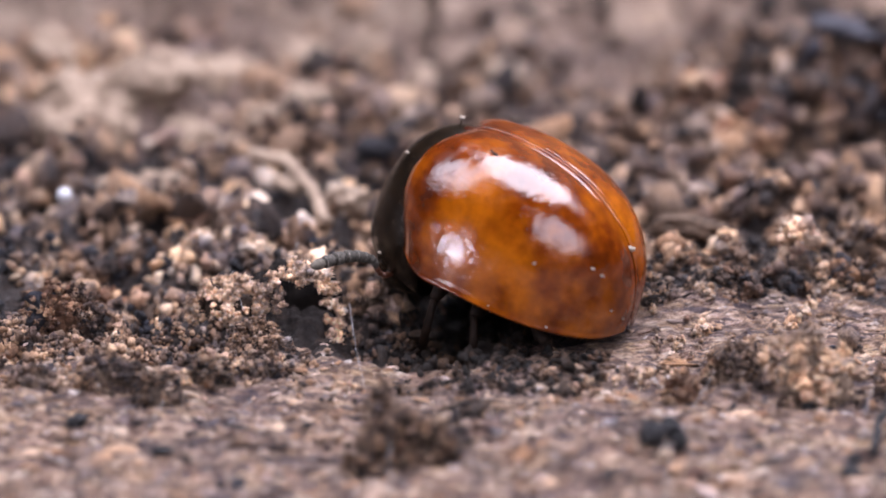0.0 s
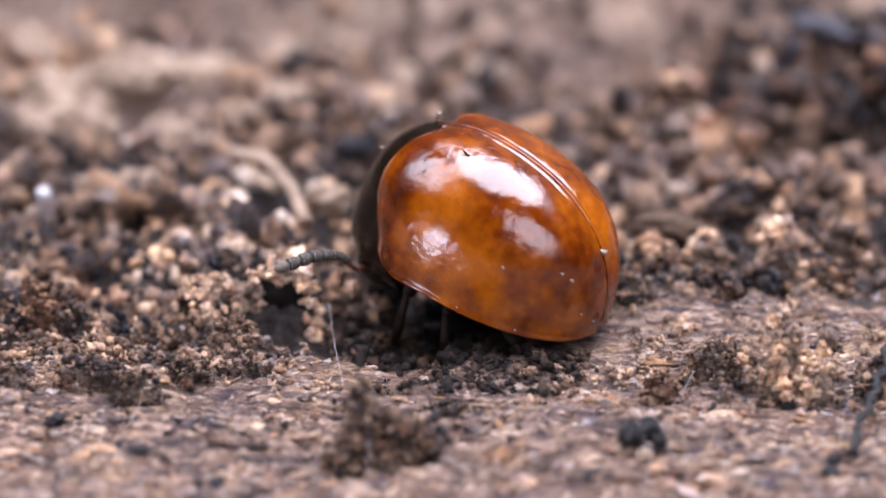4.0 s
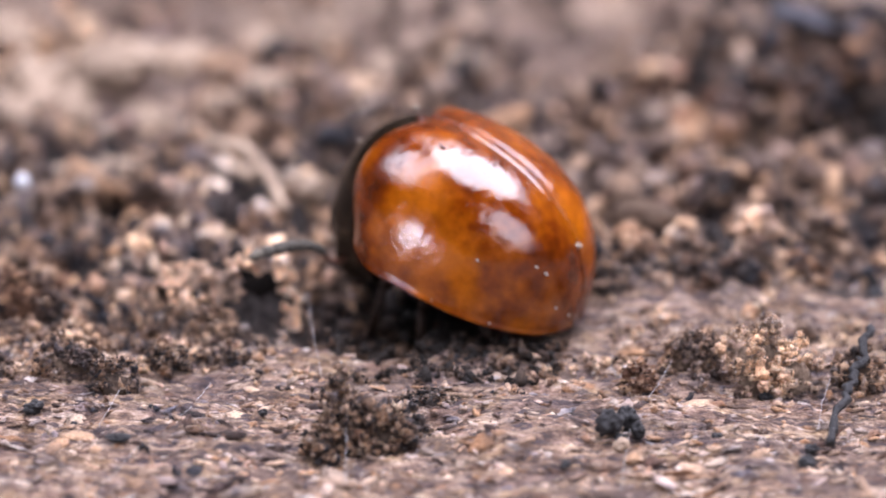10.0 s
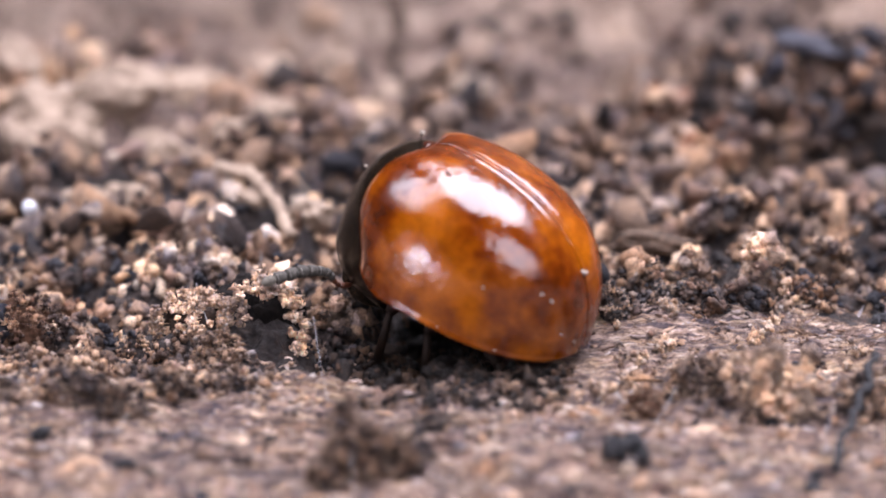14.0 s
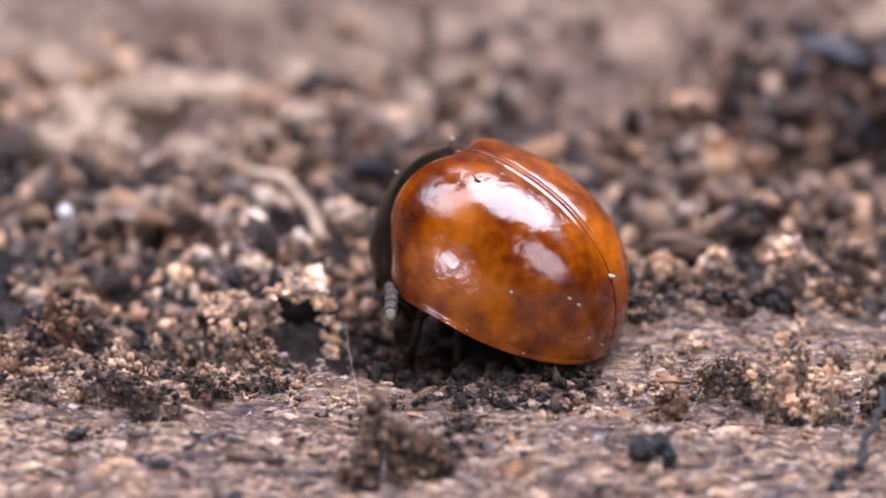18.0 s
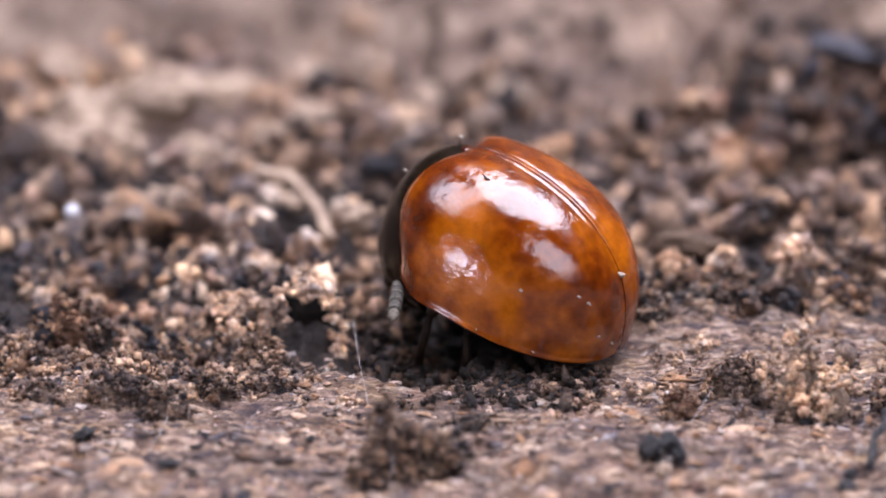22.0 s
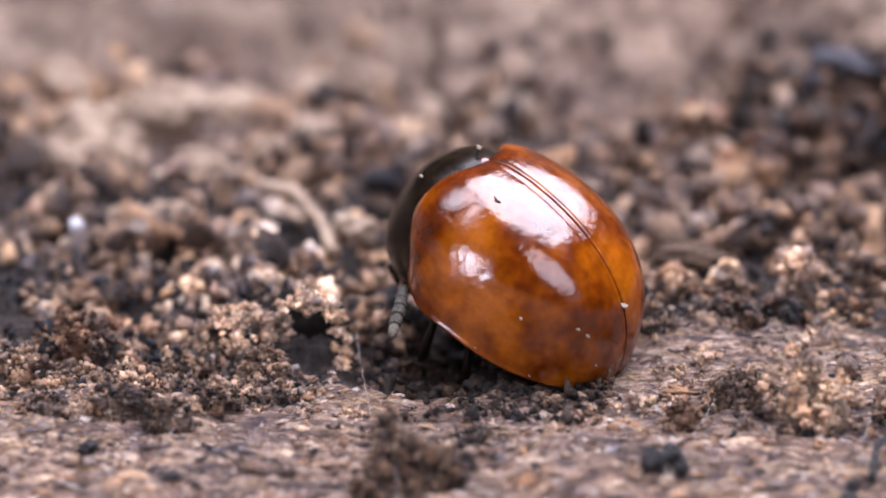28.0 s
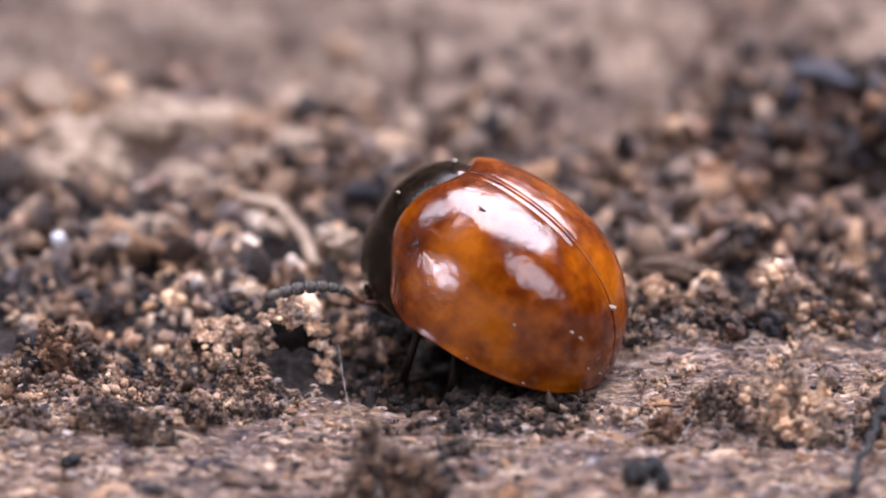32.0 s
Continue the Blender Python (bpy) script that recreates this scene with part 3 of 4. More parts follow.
def build_beetle():
    body = tagged(new("beetle", None), "glossy amber-brown dome-shaped beetle with a black forebody, standing on decayed wood", "beetle")
    part("wing_case", wing_case(1), SHELL, body, "glossy amber left wing case")
    part("wing_case", wing_case(-1), SHELL, body, "glossy amber right wing case")

    def hug(v):
        """The neck shield is flat behind, and bends down in front."""
        v.co.x = max(v.co.x, 1.6)
        v.co.z -= 0.10 * max(0.0, v.co.x - 2.3) ** 2
        if v.co.z < 0:
            v.co.z *= 0.68
    shield = part("neck_shield", blob((1.784, 0, 0.145), (1.43, 1.19, 1.979), 44, 30, 2.35, hug), HORN, body, "black shining neck shield")
    part("head", blob((2.2, 0, -0.92), (0.62, 0.82, 0.5), 30, 20, 2.2), HORN, shield, "black head bent down")
    for s in (1, -1):
        part("eye", blob((2.45, s * 0.74, -0.8), (0.17, 0.13, 0.21), 16, 12), HORN, shield)
    part("mouthparts", blob((2.35, 0, -1.36), (0.22, 0.34, 0.2), 16, 10), LIMB, shield)
    part("belly", blob((-0.1, 0, 0.02), (1.85, 1.5, 0.5), 36, 16, 2.3), LIMB, body, "dark brown underside")
    part("scutellum", blob((2.04, 0, 2.1), (0.2, 0.17, 0.06), 14, 10), SHELL, body)
    for s in (1, -1):
        build_leg(body, (1.3, s * 0.6, -0.4), (1.25, s * 1.15, -0.75), (1.15, s * 1.2, -1.75), (1.4, s * 1.3, -2.15))
        build_leg(body, (0.4, s * 0.8, -0.45), (0.35, s * 1.25, -0.6), (0.1, s * 1.3, -1.35), (-0.1, s * 1.45, -1.6))
        build_leg(body, (-0.7, s * 0.8, -0.4), (-1.1, s * 1.1, -0.45), (-1.3, s * 1.05, -0.75), (-1.6, s * 1.1, -0.8))
    for x, y, z, r, n, lab in ((2.35, -0.02, 2.24, 0.05, 5, "white grain on a short bristle"), (2.86, 0.75, 1.45, 0.035, 4, "pale dust grain"),
                               (-1.656, 0.0, 1.51, 0.055, 6, "cream dust grain"), (-0.563, 1.645, 1.122, 0.03, 3, ""), (-1.45, 1.06, 1.30, 0.03, 3, ""),
                               (-1.615, 0.92, 1.195, 0.032, 3, ""), (-1.917, 0.68, 0.535, 0.026, 2, ""), (-2.055, 0.33, 0.33, 0.03, 3, ""),
                               (-0.071, 1.88, 0.03, 0.022, 2, ""), (-1.148, 1.53, 0.04, 0.022, 3, ""), (2.62, 1.05, -0.5, 0.03, 4, "")):
        bm = bmesh.new()
        bmesh.ops.create_icosphere(bm, subdivisions=3, radius=1)
        for v in bm.verts:
            d = v.co * (1 + 0.9 * noise.noise(v.co * 1.6 + Vector((9 * x, 7 * y, 0))))
            v.co = Vector((x + 1.1 * r * d.x, y + 0.8 * r * d.y * (0.6 + 0.1 * n), z + r * d.z * 0.7)) * MM
        part("dust_grain", bm, DUST, body, lab)
    nick = tube([(1.04, 0.89, 2.27), (1.10, 0.90, 2.33), (1.15, 0.92, 2.34), (1.24, 0.92, 2.38)], [0.014, 0.03, 0.026, 0.012], 6)
    part("bristle", tube([(2.33, -0.02, 1.95), (2.35, -0.02, 2.24)], [0.014, 0.008], 6), HORN, body, "short bristle")
    part("bristle", nick, HORN, body, "short black bristle")
    return body, shield, build_antenna(body, 1), build_antenna(body, -1)


beetle, neck_shield, antenna_l, antenna_r = build_beetle()


# ---- clumps of crumbs that stand out ----
SHARED = {tone: [] for tone in GRAIN}
for v, f in CRUMB_SHAPES:
    for tone in GRAIN:
        me = bpy.data.meshes.new("crumb")
        me.from_pydata([tuple(p) for p in v * MM], [], f.tolist())
        me.polygons.foreach_set("use_smooth", [True] * len(me.polygons))
        me.materials.append(GRAIN[tone])
        SHARED[tone].append(me)
FAR_SHARED = {tone: [] for tone in GRAIN}
for v, f in FAR_CRUMBS:
    for tone in GRAIN:
        me = bpy.data.meshes.new("crumb")
        me.from_pydata([tuple(p) for p in v * MM], [], f.tolist())
        me.polygons.foreach_set("use_smooth", [True] * len(me.polygons))
        me.materials.append(GRAIN[tone])
        FAR_SHARED[tone].append(me)
CLUMP_RNG = np.random.default_rng(77)


def crumb_clump(x, y, rx, ry, tall, count, grain, tone, label):
    """A clump of crumbs round (x, y): a lumpy core, and crumbs stuck to it."""
    rng = CLUMP_RNG
    z0 = float(height(x, y)) - 0.06
    root = tagged(new("debris_clump", None), label, "debris clump", "clumps on the wood")
    root.location = (x * MM, y * MM, z0 * MM)
    meshes = SHARED[tone] if y < 2.3 else FAR_SHARED[tone]
    v, f = ball_mesh(4, x + 3 * y, 0.3)
    link_mesh("core", v * np.array([rx * 0.66, ry * 0.66, tall * 0.62]) * MM, f.tolist(), CORE[tone], root)
    spots = []
    if y > 1.9:
        grain, count = grain * 1.65, int(count * 0.5)
    else:
        grain = min(grain, 0.09) * 0.85
    for k in range(min(300, int(count * 2.3))):
        r = 0.66 * grain * float(np.exp(rng.normal(0, 0.35)))
        d = rng.normal(0, 1, 3)
        d[2] = abs(d[2]) * 1.1
        d /= np.linalg.norm(d)
        lump = 0.98 + 0.28 * float(lattice(np.array(d[0] * 2.2 + x * 3), np.array(d[2] * 2.2 + d[1] + y * 3), 91))
        p = d * np.array([rx, ry, tall]) * lump * rng.uniform(0.86, 1.06)
        p[2] = max(p[2], 0.04)
        ob = new("crumb", meshes[rng.integers(0, len(meshes))])
        ob.parent = root
        ob.location = p * MM
        ob.rotation_euler = rng.uniform(0, 6.28, 3)
        ob.scale = r * rng.uniform(0.8, 1.25, 3)
        spots.append((p, r))
    if y < 5.0:
        fluff_up(root, spots, tone, min(2400, count * 30))
    return root


def fluff_up(root, spots, tone, count):
    """Tiny grains, past counting, that cling to the crumbs of a clump."""
    rng = CLUMP_RNG
    vs, fs, base = [], [], 0
    for k in range(count):
        p, r = spots[rng.integers(0, len(spots))]
        d = rng.normal(0, 1, 3) + np.array([0, -0.4, 0.5])
        d /= np.linalg.norm(d)
        v, f = TINY_CRUMBS[k % len(TINY_CRUMBS)]
        q = 0.019 * float(np.exp(rng.normal(0, 0.45)))
        thin = np.array([0.55, 0.55, 0.55])
        thin[k % 3] = rng.uniform(1.2, 3.4)
        vs.append((v * q * (thin if k % 2 else rng.uniform(0.6, 1.7, 3)) + p + d * r * rng.uniform(0.75, 1.45)) * MM)
        fs.append(f + base)
        base += len(v)
    ob = link_mesh("fluff", np.concatenate(vs), np.concatenate(fs).tolist(), FUZZ[tone], root, "fine grains clinging to the crumbs")
    ob["kind"] = "stuff"


def crumb_arch(x, y):
    """Fluffy crumbs that bridge a dark hole, with a lower shoulder beside it."""
    rng = CLUMP_RNG
    root = tagged(new("crumb_arch", None), "fluffy pale tan crumb arch over a dark hole", "debris clump", "clumps on the wood")
    root.location = (x * MM, y * MM, (float(height(x, y)) - 0.05) * MM)
    v, f = ball_mesh(4, 2.2, 0.3)
    link_mesh("core", (v * np.array([0.85, 0.35, 0.75]) + np.array([-0.1, 0.75, 0.1])) * MM, f.tolist(), HOLE, root, "black core standing in for the shade inside the hole")
    spots = []
    for k in range(210):
        f = rng.uniform(0, 1)
        if k < 110:
            a = -0.45 + 3.4 * f
            p = np.array([0.66 * math.cos(a) + 0.05, 0.0, 0.98 * math.sin(a) ** 0.8 if math.sin(a) > 0 else 1.1 * math.sin(a)])
            p = p + rng.normal(0, 0.085, 3) * np.array([1, 1.9, 1])
        else:
            d = rng.normal(0, 1, 3)
            d[2] = abs(d[2])
            d /= np.linalg.norm(d)
            p = np.array([-1.35, 0.15, 0.0]) + d * np.array([0.75, 0.45, 0.85]) * (0.9 + 0.25 * float(lattice(np.array(d[0] * 3.0), np.array(d[2] * 3.0 + d[1]), 17)))
        r = 0.062 * float(np.exp(rng.normal(0, 0.35)))
        p[2] = max(p[2], float(height(x + p[0], y + p[1])) - float(height(x, y)) + 0.04)
        ob = new("crumb", SHARED["cream"][rng.integers(0, 7)])
        ob.parent = root
        ob.location = p * MM
        ob.rotation_euler = rng.uniform(0, 6.28, 3)
        ob.scale = r * rng.uniform(0.8, 1.25, 3)
        spots.append((p, r))
    v, f = ball_mesh(4, 5.2, 0.3)
    link_mesh("core", (v * np.array([0.58, 0.32, 0.62]) + np.array([-1.35, 0.15, 0])) * MM, f.tolist(), CORE["mixed"], root)
    fluff_up(root, spots, "cream", 4200)


TAN_CLUMP = "knobbly clump of tan and brown wood crumbs"
# mid ground behind and beside the beetle
for x, y, rx, ry, tall, count, grain, tone, label in (
        (-3.3, 2.2, 0.6, 0.5, 0.5, 30, 0.10, "light", "pale brown crumb ridge"),
        (-5.35, 0.1, 0.5, 0.4, 0.75, 50, 0.085, "light", TAN_CLUMP),
        (-9.1, 0.9, 0.65, 0.55, 0.95, 55, 0.115, "red", "tan and rusty crumb clump"),
        (-5.15, -1.35, 0.42, 0.3, 0.5, 26, 0.085, "light", "small golden crumb clump"),
        (-6.15, -1.75, 0.42, 0.35, 0.5, 28, 0.085, "mixed", TAN_CLUMP),
        (-7.0, -2.6, 0.5, 0.45, 0.62, 34, 0.085, "mixed", "dark and tan crumb clump with pale tips"),
        (-7.85, -2.0, 0.75, 0.45, 0.6, 48, 0.09, "light", TAN_CLUMP),
        (-9.3, -2.1, 0.5, 0.4, 0.45, 26, 0.09, "light", TAN_CLUMP),
        (-6.6, 3.7, 0.7, 0.5, 0.7, 46, 0.12, "pale", "pale crumbly lump of decayed wood"),
        (-5.85, 3.6, 0.45, 0.4, 0.75, 30, 0.12, "pale", "pale crumbly lump of decayed wood"),
        (-6.3, 6.0, 0.7, 0.5, 0.6, 40, 0.13, "pale", "pale crumbly lump of decayed wood"),
        (-9.2, 4.1, 0.7, 0.5, 0.5, 42, 0.12, "mixed", TAN_CLUMP),
        (-8.7, 2.6, 0.8, 0.5, 0.6, 48, 0.12, "red", "rusty brown crumb clump"),
        (-7.6, 2.5, 0.6, 0.5, 0.5, 36, 0.11, "mixed", TAN_CLUMP),
        (-7.9, 4.3, 0.6, 0.5, 0.5, 34, 0.12, "mixed", TAN_CLUMP),
        (-5.0, 4.7, 0.7, 0.5, 0.5, 38, 0.12, "pale", TAN_CLUMP),
        (-4.7, 2.9, 0.5, 0.4, 0.6, 30, 0.11, "pale", "pale crumbly lump of decayed wood"),
        (3.5, 3.0, 0.42, 0.4, 1.05, 40, 0.115, "light", "pale knobbly crumb clump"),
        (4.7, 3.0, 0.5, 0.4, 1.1, 46, 0.12, "pale", "branched tan crumb clump"),
        (3.35, 4.0, 0.35, 0.3, 0.9, 24, 0.11, "pale", "upright pale crumb clump"),
        (6.05, 4.0, 0.5, 0.42, 0.95, 42, 0.125, "light", "pale knobbly crumb clump"),
        (7.0, 3.6, 0.5, 0.45, 0.7, 34, 0.12, "light", TAN_CLUMP),
        (4.4, 5.9, 0.8, 0.5, 0.8, 48, 0.13, "light", TAN_CLUMP),
        (2.35, 3.0, 0.5, 0.4, 0.6, 34, 0.10, "mixed", "pale knobbly crumb clump"),
        (1.95, 6.4, 0.5, 0.4, 0.5, 28, 0.12, "mixed", TAN_CLUMP),
        (1.85, 1.6, 0.38, 0.32, 0.6, 30, 0.085, "grey", "blue-black crumb clump behind the beetle"),
        (2.95, 2.2, 0.6, 0.4, 0.5, 36, 0.10, "grey", "dark crumb clump on the wood"),
        (3.9, 9.7, 0.8, 0.6, 1.5, 60, 0.16, "red", "reddish brown crumb clump on a rise"),
        (3.0, 11.0, 0.8, 0.6, 1.0, 44, 0.18, "red", "reddish brown crumb clump on a rise"),
        (4.75, 10.6, 0.6, 0.5, 0.9, 34, 0.17, "mixed", TAN_CLUMP),
        (7.5, 6.6, 0.7, 0.5, 0.7, 36, 0.15, "mixed", TAN_CLUMP),
        (2.9, 7.6, 0.8, 0.5, 0.6, 38, 0.15, "light", TAN_CLUMP),
        (-9.49, 5.39, 0.42, 0.32, 0.55, 30, 0.1, "mixed", "small tan crumb clump under a white bead"),
        # dark clumps added for the shaded hollow below the pale clumps
        (3.55, 2.05, 0.5, 0.35, 0.4, 30, 0.10, "dusky", "dark crumb clump standing in for a shaded hollow"),
        (4.35, 2.3, 0.5, 0.35, 0.45, 30, 0.10, "dusky", "dark crumb clump standing in for a shaded hollow"),
        (5.6, 2.7, 0.4, 0.3, 0.4, 26, 0.10, "dusky", "dark crumb clump standing in for a shaded hollow"),
        # the mound under the bark
        (5.2, 11.0, 0.7, 0.5, 0.9, 34, 0.16, "dusky", "dark brown crumb clump on a mound"),
        (6.2, 10.7, 0.7, 0.5, 0.8, 36, 0.16, "dusky", "dark brown crumb clump on a mound"),
        (7.3, 11.0, 0.7, 0.5, 1.0, 36, 0.16, "dusky", "dark brown crumb clump on a mound"),
        (8.3, 11.6, 0.7, 0.5, 1.2, 34, 0.16, "dusky", "dark brown crumb clump on a mound"),
        (5.0, 12.6, 0.8, 0.6, 1.0, 36, 0.17, "dusky", "dark brown crumb clump on a mound"),
        (7.6, 13.0, 0.9, 0.6, 1.0, 36, 0.17, "dusky", "dark brown crumb clump on a mound"),
        (6.6, 9.3, 0.6, 0.4, 0.5, 26, 0.14, "grey", "dark crumb clump below a mound"),
        # the flat wood in front
        (4.45, -2.0, 0.66, 0.55, 1.2, 75, 0.12, "pale", "large tan crumb clump round a dark hole"),
        (3.3, -1.5, 0.6, 0.4, 0.65, 48, 0.085, "light", "low tan crumb clump"),
        (5.1, -2.2, 0.45, 0.4, 0.95, 36, 0.085, "pale", "tan crumb clump with a pale tip"),
        (2.4, -2.4, 0.35, 0.3, 0.5, 26, 0.075, "red", "small reddish crumb clump"),
        (6.35, -1.9, 0.5, 0.45, 0.7, 38, 0.09, "light", TAN_CLUMP),
        (-2.7, -4.6, 0.6, 0.6, 1.3, 110, 0.11, "mixed", "glinting dark grey and tan crumb heap"),
        (-2.2, -4.8, 0.55, 0.5, 0.95, 80, 0.1, "mixed", "glinting dark grey crumb heap"),
        (-3.2, -4.9, 0.4, 0.4, 0.6, 44, 0.09, "mixed", "low dark and tan crumb heap"),
        (-1.8, -4.2, 0.5, 0.5, 0.55, 40, 0.085, "grey", "dark grey crumb heap"),
        (-1.45, -3.0, 0.7, 0.3, 0.35, 36, 0.075, "grey", "low heap of dark crumbs"),
        (-2.85, -4.3, 0.16, 0.16, 1.75, 24, 0.075, "light", "small pale crumb tower"),
        (-0.2, -1.6, 0.22, 0.14, 0.3, 16, 0.075, "light", "small pale crumbs under the beetle's tail"),
        (-1.1, -0.7, 0.3, 0.2, 0.2, 12, 0.07, "mixed", "small brown crumbs on the wood")):
    crumb_clump(x, y, rx, ry, tall, count, grain, tone, label)


crumb_arch(-4.7, 1.25)


# ---- single things on the wood ----
def lying(name, x, y, radii, turn, material, label, category, lift=0.0, tilt=0.0, rough=0.25, group=""):
    """A rounded, uneven piece that lies on the wood."""
    v, f = crumb_shape(4, int(abs(x * 17 + y * 5)), 30, 0.78, 0.34) if material is PELLET else ball_mesh(4, x * 1.7 + y, rough)
    z = float(height(x, y)) + radii[2] * 0.7 + lift
    ob = link_mesh(name, v * np.array(radii) * MM, f.tolist(), material)
    ob.matrix_basis = pose(x * MM, y * MM, z * MM, 0, tilt, turn)
    return tagged(ob, label, category, group)


bead = lying("bead", -9.49, 5.39, (0.155, 0.155, 0.155), 0, BEAD, "small shining white bead beside a dark hollow", "bead", 0.5, 0, 0.02)
bead.location.z = 0.62 * MM
for x, y, l, w, turn, lab in ((-5.75, 7.3, 0.42, 0.17, -35, "tan splinter-like grain"), (-4.15, 6.7, 0.30, 0.12, -18, "cream rice-shaped grain"),
                              (-4.35, 6.2, 0.34, 0.13, -28, "cream rice-shaped grain"), (-2.65, 13.4, 0.52, 0.3, -30, "large pale grain"),
                              (-5.2, 6.9, 0.4, 0.2, -40, "pale brown grain")):
    lying("wood_grain", x, y, (l, w, w * 0.9), turn, CREAM_GRAIN if "rice" in lab else PALE_WOOD, lab + " lying among crumbs", "grain", 0.12, 0, 0.3, "pale grains")
for x, y, l, w, h, turn in (
        (-9.4, 15.1, 0.52, 0.37, 0.42, -30), (-7.2, 13.5, 1.04, 0.73, 0.38, 7), (-9.9, 11.7, 0.84, 0.59, 0.46, -16), (-9.1, 11.1, 0.90, 0.63, 0.51, 21), (-8.2, 11.4, 0.84, 0.59, 0.51, -2),
        (-7.3, 9.7, 0.61, 0.43, 0.42, -25), (-8.6, 7.1, 0.63, 0.44, 0.39, 12), (-7.7, 7.4, 0.48, 0.34, 0.44, -11), (-5.0, 10.7, 0.45, 0.32, 0.32, 26), (-4.0, 6.1, 0.41, 0.29, 0.33, 3),
        (-6.6, 4.0, 0.31, 0.22, 0.26, -20), (-5.8, 3.7, 0.24, 0.17, 0.21, 17), (-2.5, 13.1, 0.51, 0.36, 0.27, -6), (-10.5, 12.9, 0.61, 0.43, 0.41, -29), (-3.8, 14.3, 0.44, 0.31, 0.31, 8),
        (-5.9, 10.2, 0.38, 0.27, 0.26, -15), (-5.6, 15.3, 0.75, 0.52, 0.32, 22), (-10.0, 10.0, 0.65, 0.46, 0.40, -1), (-9.0, 9.7, 0.59, 0.41, 0.36, -24), (-6.1, 6.0, 0.45, 0.32, 0.25, 13),
        (-1.0, 12.8, 0.49, 0.34, 0.27, -10)):
    lying("wood_lump", x, y, (l, w, h), turn, PALE_WOOD, "pale weathered lump of wood on the log", "wood lump", 0.05, 0, 0.55, "pale wood lumps")
lying("bark_slab", 6.4, 11.85, (1.0, 0.45, 0.17), -10, BARK, "dark grey slab of bark on a crumbly mound", "bark", 0.24, 8, 0.3)
lying("wood_splinter", 2.65, 4.6, (0.75, 0.22, 0.24), -9, CORE["light"], "stubby brown wood splinter lying among crumbs", "splinter", 0.12, 0, 0.45)
for x, y, radii in ((1.76, -4.6, (0.24, 0.2, 0.27)), (2.1, -4.3, (0.2, 0.18, 0.25)), (2.28, -4.6, (0.12, 0.12, 0.16)), (1.98, -4.75, (0.13, 0.1, 0.1))):
    lying("pellet", x, y, radii, 25, PELLET, "blue-black pellet with a rough shining skin", "pellet", 0.08, 0, 0.55, "dark pellets")
lying("wood_grain", 1.98, -5.0, (0.15, 0.1, 0.12), 25, PALE_WOOD, "pale grain beside a black pellet", "grain", 0.04, 0, 0.4, "pale grains")
lying("wood_splinter", 2.53, 3.09, (0.5, 0.2, 0.2), -20, CORE["light"], "stubby brown wood splinter over a dark gap", "splinter", 0.15, 0, 0.45)
lying("pellet", -6.75, -5.1, (0.24, 0.12, 0.07), 0, PELLET, "flat black flake on the wood", "flake", 0.05, 0, 0.5, "dark pellets")
# the one at (4.62, -2.5) stands in for the tan clump's shaded hole
for x, y, r in ((-4.3, -3.9, 0.1), (1.0, -5.8, 0.13), (3.65, -4.6, 0.12), (5.3, -4.7, 0.15), (6.3, -1.35, 0.22), (1.95, 2.4, 0.2), (6.9, 1.9, 0.24), (4.62, -2.5, 0.14), (5.2, -5.3, 0.2), (-8.4, -3.5, 0.22)):
    lying("pellet", x, y, (r * 0.85, r * 0.7, r * 0.62), x * 40, PELLET, "small blue-black pellet on the wood, one as a hole's dark", "pellet", 0.03, 0, 0.55, "dark pellets")


def strand(name, pts, radius, material, label, category, wave=0.0, sides=6):
    path = []
    rng = np.random.default_rng(int(abs(pts[0][0]) * 100))
    for k in range(len(pts) - 1):
        for j in range(8):
            p = Vector(pts[k]).lerp(Vector(pts[k + 1]), j / 8)
            path.append(p + Vector(rng.normal(0, 1, 3)) * wave)
    path.append(Vector(pts[-1]))
    bm = tube([tuple(p) for p in path], [radius * (1 + 0.25 * math.sin(1.9 * k)) for k in range(len(path))], sides)
    ob = part(name, bm, material, None)
    return tagged(ob, label, category)


